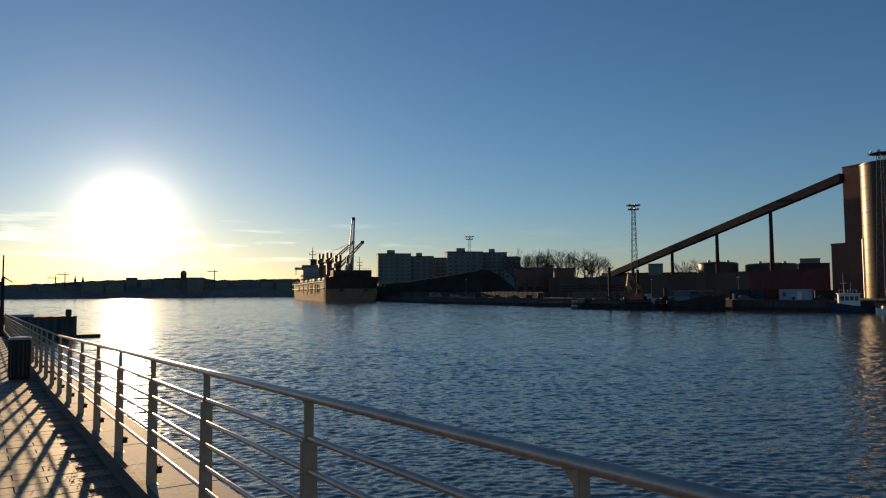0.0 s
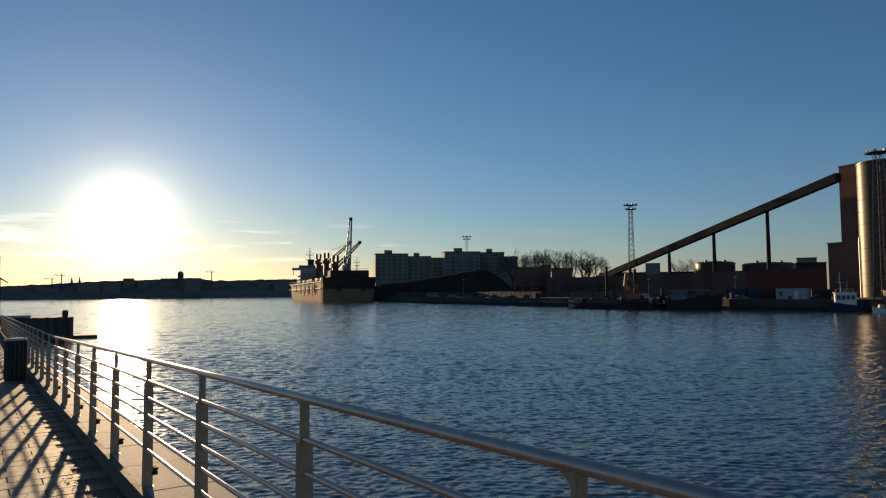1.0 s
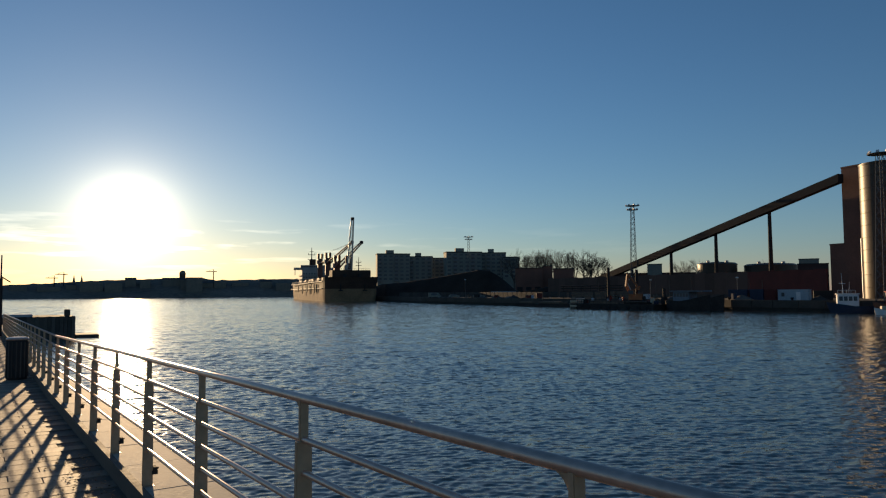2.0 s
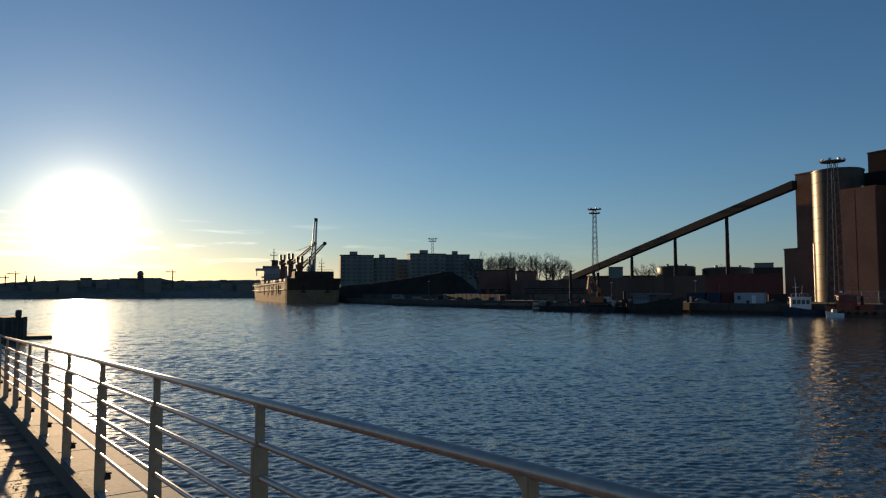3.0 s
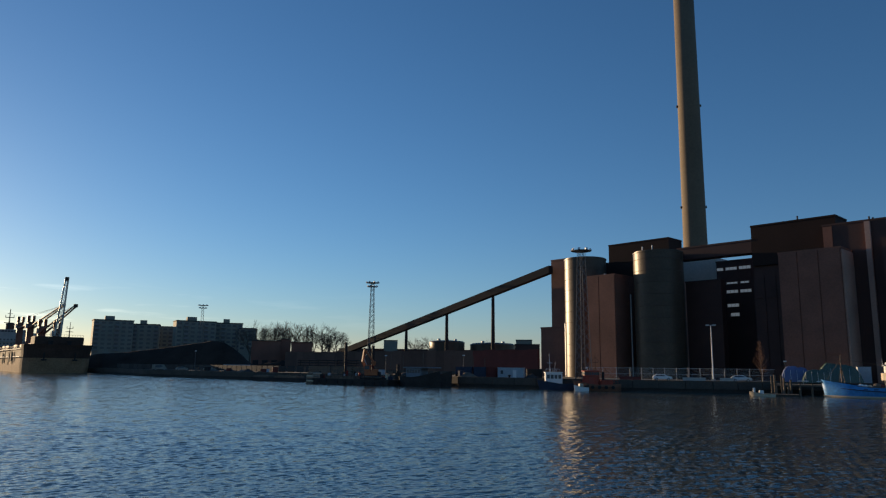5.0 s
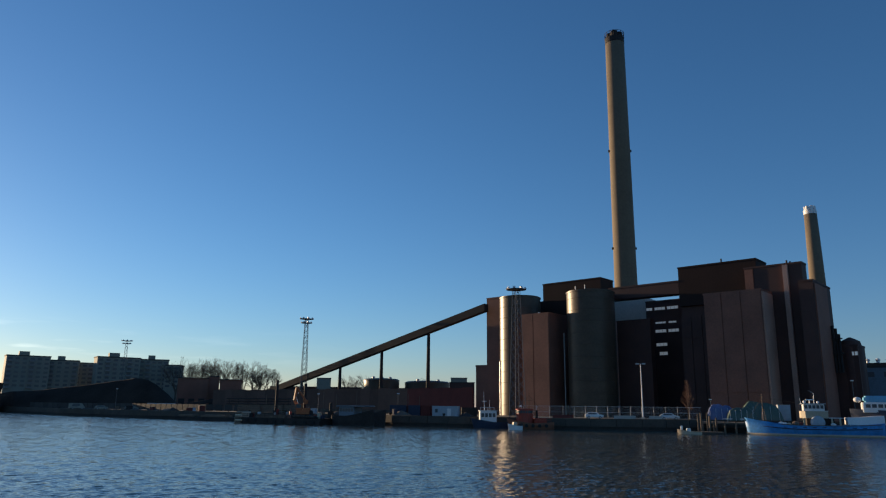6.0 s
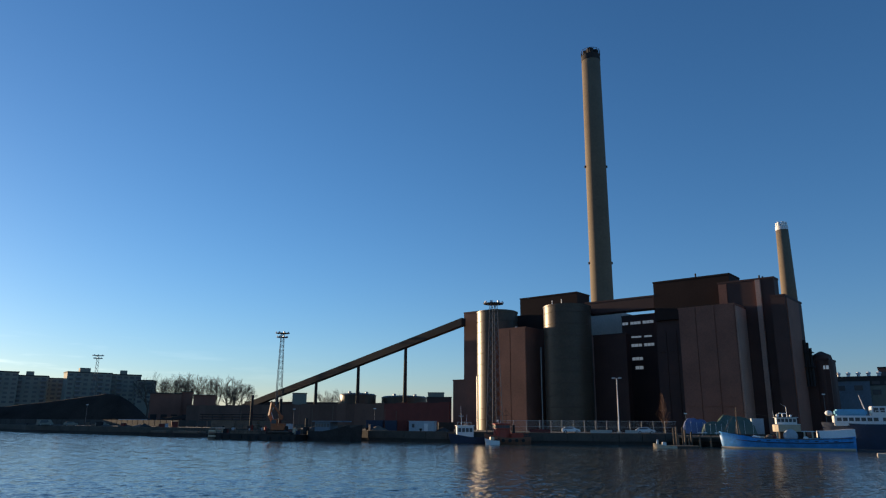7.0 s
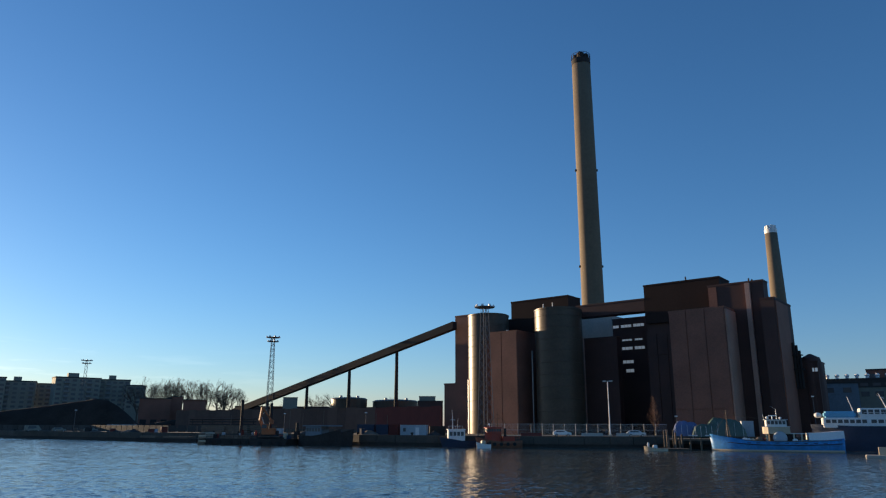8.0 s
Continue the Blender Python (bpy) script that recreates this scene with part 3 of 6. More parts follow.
wall = thing("yard_wall", "brown panelled coal yard wall", "wall", Matrix.Translation((104, 188, 0)) @ Matrix.Rotation(radians(24.9), 4, "Z"))
part_box("footing", QUAY, wall, -0.35, 0.35, 0, 134, G, G + 1.2)
y, k = 0.3, 0
while y < 132:
    w = 4.0 + (k * 7 % 3) * 0.35
    bm = bmesh.new()
    box(bm, -0.25, 0.25, y, y + w - 0.22, G + 1.2, 10.6 - 0.22 * (k % 2))
    box(bm, -0.24, 0.24, y + w - 0.22, y + w, G + 1.0, 10.2)
    part("panel", bm, RUST if y < 24 else YARDWALL, wall)
    y += w
    k += 1

# ---------------------------------------------------------------- far shore, coal, apartments
bm = bmesh.new()
ridge = [(-60, 0.9), (-45, 0.8), (-32.4, 0.64), (-30.3, 0.72), (-27.5, 0.9), (-25.6, 1.0), (-22.2, 1.1), (-19, 1.2), (-17.9, 1.0), (-12.5, 1.1), (-8, 1.1), (-3, 0.9)]
lo, hi, bk = [], [], []
for (a0, e0), (a1, e1) in zip(ridge, ridge[1:]):
    n = max(2, int((a1 - a0) / 0.25))
    for i in range(n):
        a, e = a0 + (a1 - a0) * i / n, e0 + (e1 - e0) * i / n
        e += 0.07 * noise.noise((a * 1.7, 0, 0)) + 0.05 * noise.noise((a * 6, 3, 0))
        lo.append(bm.verts.new(at(a, 880, -0.5)))
        hi.append(bm.verts.new(at(a, 960, height(e, 960))))
        bk.append(bm.verts.new(at(a, 1150, -0.5)))
for i in range(len(lo) - 1):
    bm.faces.new((lo[i], lo[i + 1], hi[i + 1], hi[i]))
    bm.faces.new((hi[i], hi[i + 1], bk[i + 1], bk[i]))
tagged(link("far_woods", bm, HILL), "hazy dark wooded far shore with city roofs", "far shore", kind="stuff")

def heap_top(a):
    """The crest of the coal heap, as an elevation angle over azimuth: a long slope that rises to a steep end."""
    pts = [(-5.9, 0.3), (-5.1, 0.62), (-3, 0.8), (-0.5, 1.15), (1.5, 1.5), (3.0, 1.78), (3.9, 1.7), (4.6, 1.3), (5.3, 0.75), (6.0, 0.1), (7, -0.3)]
    for (a0, e0), (a1, e1) in zip(pts, pts[1:]):
        if a0 <= a <= a1:
            return e0 + (e1 - e0) * (a - a0) / (a1 - a0)
    return -0.3


bm = bmesh.new()
bmesh.ops.create_grid(bm, x_segments=110, y_segments=40, size=1)
for v in bm.verts:
    a, q = 0.8 + v.co.x * 6.6, v.co.y
    crest = max(372 - (a + 1) * 6, edge_distance(a) + 17)
    d = crest + q * (14 if q < 0 else 32)
    h = max(0.0, height(heap_top(a), crest) - QUAY_TOP) * max(0, 1 - abs(q) ** 1.25)
    v.co = at(a, d, QUAY_TOP - 0.05 + h * (1 + 0.02 * noise.noise((a * 1.2, d * 0.03, 0))) + 0.1 * noise.noise((a * 9, d * 0.25, 2)) * min(1, h))
tagged(link("coal_heap", bm, COAL, True), "long black coal heap behind the quay", "coal heap", kind="stuff")

# ---------------------------------------------------------------- coping stones and paving slabs, piece by piece
def slab(w, l, h):
    bm = bmesh.new()
    box(bm, -w / 2, w / 2, -l / 2, l / 2, -h, 0)
    bmesh.ops.bevel(bm, geom=[e for e in bm.edges if all(v.co.z > -0.001 for v in e.verts)], offset=0.006, segments=1, affect="EDGES")
    return bm


def tilt(x, d, off):
    slope = math.atan2(rail_z(d + 0.5) - rail_z(d - 0.5), 1.0)
    return Matrix.Translation((x, d, rail_z(d) + off)) @ Matrix.Rotation(slope, 4, "X")


COPING_L = 1.2
stone = part("coping_stone", slab(0.60, COPING_L - 0.012, 0.165), COPING, kerb)
stone.matrix_basis = tilt(0.24, -8, -1.115)
for k in range(1, 60):
    share("coping_stone", stone, kerb, tilt(0.24 + 0.002 * (k % 3), -8 + k * COPING_L, -1.115 - 0.002 * (k % 2)))

rng = random.Random(3)
first = None
rows, cols, sw, sl = 52, 6, 0.60, 0.30
for r in range(rows):
    for c in range(cols):
        d = 1.6 + r * sl
        x = -0.40 - (c + 0.5 * (r % 2)) * sw
        m = tilt(x, d, DECK + rng.uniform(-0.003, 0.003)) @ Matrix.Rotation(rng.uniform(-0.004, 0.004), 4, "Z")
        if first is None:
            first = part("paving_slab", slab(sw - 0.006, sl - 0.008, 0.04), PAVER, pavement)
            first.matrix_basis = m
        else:
            share("paving_slab", first, pavement, m)
# the rest of the paving, joined
verts, faces = [], []
for r in range(-40, 190):
    for c in range(0, 15):
        if 0 <= r < rows and c < cols:
            continue
        m = tilt(-0.40 - (c + 0.5 * (r % 2)) * sw, 1.6 + r * sl, DECK + rng.uniform(-0.003, 0.003))
        b = len(verts)
        for z in (-0.03, 0.0):
            for sx, sy in ((-1, -1), (1, -1), (1, 1), (-1, 1)):
                verts.append(tuple(m @ Vector((sx * (sw / 2 - 0.003), sy * (sl / 2 - 0.004), z))))
        faces += [(b + 4, b + 5, b + 6, b + 7)] + [(b + i, b + (i + 1) % 4, b + 4 + (i + 1) % 4, b + 4 + i) for i in range(4)]
me = bpy.data.meshes.new("paving")
me.from_pydata(verts, [], faces)
me.materials.append(PAVER_REST)
o = new("paving", me)
o.parent = pavement
tagged(o, kind="stuff")

# dry leaves blown against the kick board
rng = random.Random(11)
verts, faces = [], []
for i in range(260):
    d, x = rng.uniform(1.8, 6.5), -0.14 - abs(rng.gauss(0, 0.32))
    m = tilt(x, d, DECK + 0.003 + rng.uniform(0, 0.006)) @ Euler((rng.gauss(0, 0.2), rng.gauss(0, 0.2), rng.uniform(0, 6.28))).to_matrix().to_4x4()
    a, w, c = rng.uniform(0.01, 0.024), rng.uniform(0.006, 0.014), rng.uniform(0.002, 0.007)
    b = len(verts)
    verts += [tuple(m @ Vector(p)) for p in ((-a, 0, 0), (-a * 0.3, w, c), (a * 0.5, w * 0.8, c), (a, 0, 0), (a * 0.5, -w * 0.8, c), (-a * 0.3, -w, c))]
    faces += [(b, b + 3, b + 2, b + 1), (b, b + 5, b + 4, b + 3)]
me = bpy.data.meshes.new("fallen_leaves")
me.from_pydata(verts, [], faces)
me.materials.append(LEAF)
leaves = new("fallen_leaves", me)
leaves.matrix_world = PROM
tagged(leaves, "dry brown leaves blown against the railing foot", "leaves", kind="stuff")

# ---------------------------------------------------------------- apartment blocks
def apartment(a0, a1, e, dist, turn, label, stair=True):
    p, q = at(a0, dist), at(a1, dist)
    w, top = (q - p).length, height(e, dist)
    t = thing("apartment_building", label, "apartment building", facing((a0 + a1) / 2, dist, 0, turn), "apartment blocks")
    part_box("wall", FLAT, t, -w / 2, w / 2, 0, 14, QUAY_TOP, top)
    roof = part_box("roof", ROOF, t, -w / 2 - 0.3, w / 2 + 0.3, -0.3, 14.3, top + 0.004, top + 0.7)
    if stair:
        part_box("lift_house", FLAT, roof, -w * 0.22, w * 0.02, 3, 8, top + 0.704, top + 3.4)
    floors, bays = int((top - 12) / 2.9), max(2, round(w / 4.2))
    glass = rail = None
    for f in range(floors):
        z = top - 2.4 - 2.9 * f
        for b in range(bays):
            x = -w / 2 + (b + 0.5) * w / bays
            m = Matrix.Translation((x, 0, z))
            if (b + int(a0)) % 3 == 1:
                if rail is None:
                    rail = part_box("balcony", BALCONY, t, -1.75, 1.75, -1.3, -0.004, -1.0, 0.1)
                    rail.matrix_basis = m
                else:
                    share("balcony", rail, t, m)
            if glass is None:
                glass = part_box("window", GLASS_DARK, t, -1.25, 1.25, -0.12, -0.004, 0.15, 1.55)
                glass.matrix_basis = m
            else:
                share("window", glass, t, m)


apartment(-5.3, -2.6, 3.08, 540, 6, "pale grey concrete apartment block with balconies")
apartment(-2.75, -0.8, 2.85, 545, -3, "lower yellowish apartment block beside the coal heap")
apartment(-1.0, 0.6, 2.72, 560, 0, "lower grey apartment block set back", stair=False)
apartment(0.35, 3.3, 3.2, 520, 10, "tall grey concrete apartment slab with balconies")
apartment(3.2, 5.25, 3.12, 530, 0, "grey apartment block with a roof lift house")
apartment(5.0, 6.1, 2.75, 500, -10, "brownish apartment block at the end of the row", stair=False)

# ---------------------------------------------------------------- low dark sheds below the trees
for a0, a1, e, d, lab in ((6.0, 8.2, 1.85, 400, "long dark brick harbour shed"), (8.2, 9.0, 2.0, 402, "narrow dark brick shed"), (9.05, 10.7, 1.78, 380, "red-brown brick harbour shed")):
    w = (at(a1, d) - at(a0, d)).length
    t = thing("shed", lab, "shed", facing((a0 + a1) / 2, d), "harbour sheds")
    part_box("wall", BRICK, t, -w / 2, w / 2, 0, 14, QUAY_TOP, height(e, d))
    part_box("roof", ROOF, t, -w / 2 - 0.3, w / 2 + 0.3, -0.3, 14.3, height(e, d) + 0.004, height(e, d) + 0.4)
    for i in range(int(w / 5)):
        part_box("door", STEEL_DARK, t, -w / 2 + 1 + i * 5, -w / 2 + 4 + i * 5, -0.1, -0.004, QUAY_TOP + 1.5, QUAY_TOP + 5)


# ---------------------------------------------------------------- bare trees
def bare_tree(place, size, seed, label, group="bare trees", spread=0.8, levels=6, thin=0.026):
    rng = random.Random(seed)
    t = thing("tree", label, "tree", Matrix.Translation(place), group)
    trunk, twigs = [], []

    def grow(p, d, length, r, level):
        d = d.normalized()
        q = p + d * length
        (trunk if level < 2 else twigs).append((p, q, r, r * 0.72))
        if level >= levels:
            return
        for k in range(3 if level else 5):
            e = Vector((rng.gauss(0, 1), rng.gauss(0, 1), rng.gauss(0.08, 0.55)))
            grow(p.lerp(q, rng.uniform(0.55, 1.0)) if k else q, d + e * spread * (0.55 if k else 0.25), length * rng.uniform(0.6, 0.82), max(r * 0.6, thin), level + 1)

    grow(Vector((0, 0, -0.2)), Vector((0, 0, 1)), size * 0.26, size * 0.014, 0)
    sticks("trunk", trunk, BARK, t, 6)
    sticks("crown", twigs, BARK, t, 3)


k = 0
for a, e, d in ((5.9, 2.9, 470), (6.9, 2.75, 465), (7.7, 2.8, 460), (8.4, 3.2, 460), (9.3, 2.9, 455), (10.0, 2.85, 455), (10.8, 2.9, 450), (11.5, 2.75, 440), (12.1, 2.6, 430), (12.7, 2.45, 425)):
    k += 1
    bare_tree(at(a, d, QUAY_TOP), (height(e, d) - QUAY_TOP) * 1.45, k, "bare leafless broad tree behind the harbour sheds", levels=6)
for a, e, d in ((17.0, 1.9, 520), (18.8, 2.2, 520), (19.4, 2.1, 520), (20.6, 2.3, 500), (25.0, 1.9, 500)):
    k += 1
    bare_tree(at(a, d, QUAY_TOP), (height(e, d) - QUAY_TOP) * 1.4, k, "distant bare tree behind the yard", levels=5)
def birch(place, size, seed):
    """A slim tree: one leader to the top, with thin twigs rising from it."""
    rng = random.Random(seed)
    t = thing("tree", "slim bare reddish birch on the quay", "tree", Matrix.Translation(place), "quay trees")
    sticks("trunk", [((0, 0, -0.1), (0.05, 0, size * 0.5), 0.1, 0.06), ((0.05, 0, size * 0.5), (0, 0, size), 0.06, 0.015)], BARK, t, 7)
    twigs = []
    for i in range(85):
        z = size * rng.uniform(0.1, 0.93)
        a, out = rng.uniform(0, 6.28), ((1 - z / size) * size * 0.17 + 0.25) * rng.uniform(0.5, 1.35)
        p = Vector((0.02, 0, z))
        q = p + Vector((out * math.cos(a), out * math.sin(a), out * rng.uniform(1.0, 1.8)))
        twigs.append((p, q, 0.02, 0.012))
        for j in range(4):
            m = p.lerp(q, rng.uniform(0.3, 1.0))
            twigs.append((m, m + Vector((rng.gauss(0, 0.25), rng.gauss(0, 0.25), rng.uniform(0.2, 0.7))), 0.012, 0.008))
    sticks("crown", twigs, TWIG, t, 3)


birch(at(45.38, 181, QUAY_TOP), height(2.2, 181) - QUAY_TOP, 77)


# ---------------------------------------------------------------- floodlight masts
def floodlight_mast(place, top, label, tiers=2, w=1.5, head=2.6):
    t = thing("floodlight_mast", label, "floodlight mast", Matrix.Translation(place), "floodlight masts")
    base = place.z
    h = top - base
    steps = int(h / 2.2)
    wid = lambda z: w * (1 - 0.55 * z / h) * 0.5
    for sx, sy in ((1, 1), (1, -1), (-1, -1), (-1, 1)):
        sticks("leg", [((sx * wid(0), sy * wid(0), 0), (sx * wid(h), sy * wid(h), h), 0.09, 0.07)], MAST_STEEL, t, 6)
    lat = []
    for i in range(steps):
        z0, z1 = h * i / steps, h * (i + 1) / steps
        a, b = wid(z0), wid(z1)
        for (sx, sy), (tx, ty) in (((1, 1), (1, -1)), ((1, -1), (-1, -1)), ((-1, -1), (-1, 1)), ((-1, 1), (1, 1))):
            lat.append(((sx * a, sy * a, z0), (tx * b, ty * b, z1), 0.05, 0.05))
            lat.append(((tx * a, ty * a, z0), (sx * b, sy * b, z1), 0.05, 0.05))
    sticks("lattice", lat, MAST_STEEL, t, 4)
    for j in range(tiers):
        z = h - 0.3 - 1.7 * j
        r = head * (1 if j == 0 else 0.8)
        bm = bmesh.new()
        bmesh.ops.create_cone(bm, segments=16, radius1=r, radius2=r, depth=0.12, cap_ends=True, matrix=Matrix.Translation((0, 0, z)))
        ring = part("platform", bm, MAST_STEEL, t)
        for i in range(8):
            a = 2 * math.pi * i / 8
            bm = bmesh.new()
            box(bm, -0.3, 0.3, -0.18, 0.18, 0.06, 0.6, Matrix.Translation((r * math.cos(a), r * math.sin(a), z)) @ Matrix.Rotation(a + math.pi / 2, 4, "Z") @ Matrix.Rotation(radians(-35), 4, "X"))
            part("floodlight", bm, WHITE, ring)


floodlight_mast(at(15.36, 300, QUAY_TOP), height(6.75, 300), "tall lattice steel floodlight mast behind the conveyor", w=2.6, head=2.9)
floodlight_mast(at(2.2, 470, QUAY_TOP), height(4.5, 470), "distant lattice floodlight mast in front of the apartments", w=2.6, head=3.2)
floodlight_mast(at(32.45, 179, QUAY_TOP), height(9.45, 179), "lattice floodlight mast in front of the silo", tiers=1, w=3.0, head=2.6)


# ---------------------------------------------------------------- cargo ship, bow this way
SHIP = Matrix.Translation(at(-7.3, 378)) @ Matrix.Rotation(radians(17.5), 4, "Z")     # x across, y aft
ship = thing("cargo_ship", "large dark bulk cargo ship with deck cranes moored at the quay", "ship", SHIP)
B = 14.4


def ship_outline(scale, bow, stern):
    pts = []
    for i in range(13):
        t = math.pi * i / 12
        c, s = math.cos(t), math.sin(t)
        pts.append((B * scale * math.copysign(abs(c) ** 0.55, c), bow + 10 * (1 - abs(s) ** 0.5)))
    return [(-B * scale * 0.9, stern), (B * scale * 0.9, stern)] + pts


def loft(bm, levels):
    rings = [[bm.verts.new((x, y, z)) for x, y in o] for o, z in levels]
    for p, q in zip(rings, rings[1:]):
        n = len(p)
        for i in range(n):
            bm.faces.new((p[i], p[(i + 1) % n], q[(i + 1) % n], q[i]))
    bm.faces.new(rings[0][::-1])
    bm.faces.new(rings[-1])


bm = bmesh.new()
loft(bm, [(ship_outline(0.9, 3, 182), -2), (ship_outline(0.985, 1.0, 185), 0.0), (ship_outline(1, 0.4, 188), 3.6), (ship_outline(1, -0.2, 189.5), 6.9)])
part("lower_hull", bm, SHIPSIDE, ship, "tan weathered lower hull")
bm = bmesh.new()
loft(bm, [(ship_outline(1, -0.2, 189.5), 6.904), (ship_outline(1.005, -0.8, 190), 9.0), (ship_outline(1.02, -1.4, 190.5), 11.4)])
part("upper_hull", bm, SHIPTOP, ship, "dark brown upper hull plating")
bm = bmesh.new()
loft(bm, [(ship_outline(1.022, -1.4, 15), 11.404), (ship_outline(1.035, -2.2, 15), 13.2)])
part("bulwark", bm, SHIPTOP, ship)
for z in (7.3, 11.0):
    bm = bmesh.new()
    for x in (-B * 1.02, B * 1.02):
        tube(bm, (x, 10, z), (x, 186, z), 0.2, seg=8)
    part("rubbing_strake", bm, SHIPHOUSE, ship, "pale rubbing strake along the side")
# dark vertical rust streaks and fender frames hung over the side
for i, y in enumerate((34, 41, 57, 78, 80, 103, 131)):
    part_box("side_fender", STEEL_DARK, ship, -B - 0.75, -B - 0.3, y, y + 1.2 + 0.9 * (i % 2), 5.2 - 0.6 * (i % 3), 10.2, 0.15)
sticks("deck_rail", [((x, 16 + 2.1 * i, 11.4), (x, 16 + 2.1 * i, 12.6), 0.06, 0.06) for x in (-B, B) for i in range(80)] + [((x, 16, z), (x, 183, z), 0.06, 0.06) for x in (-B, B) for z in (12.0, 12.6)], SHIPHOUSE, ship, 5)
part_box("forecastle", SHIPTOP, ship, -10.2, 10.8, 4, 15, 13.204, 17.0, 0.2)
sticks("forecastle_rail", [((-10 + 1.2 * i, 4.2, 17.0), (-10 + 1.2 * i, 4.2, 18.0), 0.05, 0.05) for i in range(18)] + [((-10, 4.2, 18.0), (10.4, 4.2, 18.0), 0.05, 0.05)], STEEL_DARK, ship, 5)
for x in (-4.0, 4.0):
    bm = bmesh.new()
    lathe(bm, [(0.9, 13.204), (0.9, 14.6), (1.2, 14.6), (1.2, 15.0)], 16, Matrix.Translation((x, 1.2, 0)))
    part("windlass", bm, STEEL_DARK, ship)
for x in (-6.5, 6.5):
    anchor = part_box("anchor", STEEL_DARK, ship, x - 0.3, x + 0.3, -1.5, -0.9, 6.2, 9.4, 0.15)
    part_box("fluke", STEEL_DARK, anchor, x - 1.2, x + 1.2, -1.6, -0.95, 5.7, 6.4, 0.2)
for y in (18, 44, 66, 96, 110, 138):
    hatch = part_box("hatch_cover", CRANE_BROWN, ship, -9, 9, y, y + 11, 12.4, 14.0, 0.15)
    part_box("coaming", SHIPTOP, hatch, -9.3, 9.3, y - 0.3, y + 11.3, 11.404, 12.396, 0.05)
# accommodation in tiers, with open bridge wings
house = part_box("bridge_house", SHIPHOUSE, ship, -9.5, 9.5, 158, 178, 11.404, 22.0, 0.1, "white accommodation block in a shade-greyed tone")
for k, z in enumerate((13.0, 15.8, 18.6)):
    part_box("deck_edge", SHIPHOUSE, house, -10.6, 10.6, 156.6, 178.4, z - 0.9, z - 0.65)
    for i in range(9):
        part_box("window", GLASS_DARK, house, -8.6 + i * 2.0, -7.7 + i * 2.0, 157.93, 157.996, z, z + 1.0)
wing = part_box("bridge_wing", SHIPHOUSE, ship, -15.5, 15.5, 158.5, 164, 22.004, 22.7, 0.1)
part_box("wing_screen", SHIPHOUSE, wing, -15.5, 15.5, 158.4, 158.7, 22.7, 23.7, 0.05)
wheel = part_box("wheelhouse", SHIPHOUSE, ship, -10.5, 10.5, 159, 166, 22.704, 25.6, 0.1)
for i in range(11):
    part_box("window", GLASS_DARK, wheel, -9.8 + i * 1.8, -8.4 + i * 1.8, 158.93, 158.996, 23.9, 25.1)
for x in (-14.5, 14.5):
    part_box("wing_strut", SHIPHOUSE, wing, x - 0.25, x + 0.25, 160, 160.5, 18.0, 22.0)
bm = bmesh.new()
lathe(bm, [(2.6, 22.004), (2.4, 29), (2.6, 29.1), (2.6, 30), (1.2, 30.4)], 20, Matrix.Translation((0, 172, 0)))
part("funnel", bm, SHIPTOP, ship)
sticks("radar_mast", [((-2, 162, 25.6), (-2, 162, 39), 0.55, 0.2), ((-5, 162, 30), (1, 162, 30), 0.25, 0.25), ((-4.4, 162, 33.5), (0.4, 162, 33.5), 0.25, 0.25), ((-3.4, 162, 36), (-0.6, 162, 36), 0.15, 0.15), ((-2, 161, 25.6), (-2, 162, 33), 0.2, 0.15), ((-4.4, 162, 33.5), (-4.4, 162, 35), 0.2, 0.1), ((0.4, 162, 33.5), (0.4, 162, 35.2), 0.2, 0.1)], STEEL_DARK, ship, 6)
sticks("foremast", [((4.5, 6, 17.0), (4.5, 6, 24.2), 0.3, 0.1), ((2.8, 6, 19.6), (6.2, 6, 19.6), 0.14, 0.14), ((3.2, 6, 21.2), (5.8, 6, 21.2), 0.12, 0.12), ((3.2, 6, 21.2), (3.2, 6, 22.2), 0.15, 0.08), ((5.8, 6, 21.2), (5.8, 6, 22.2), 0.15, 0.08)], STEEL_DARK, ship, 6)
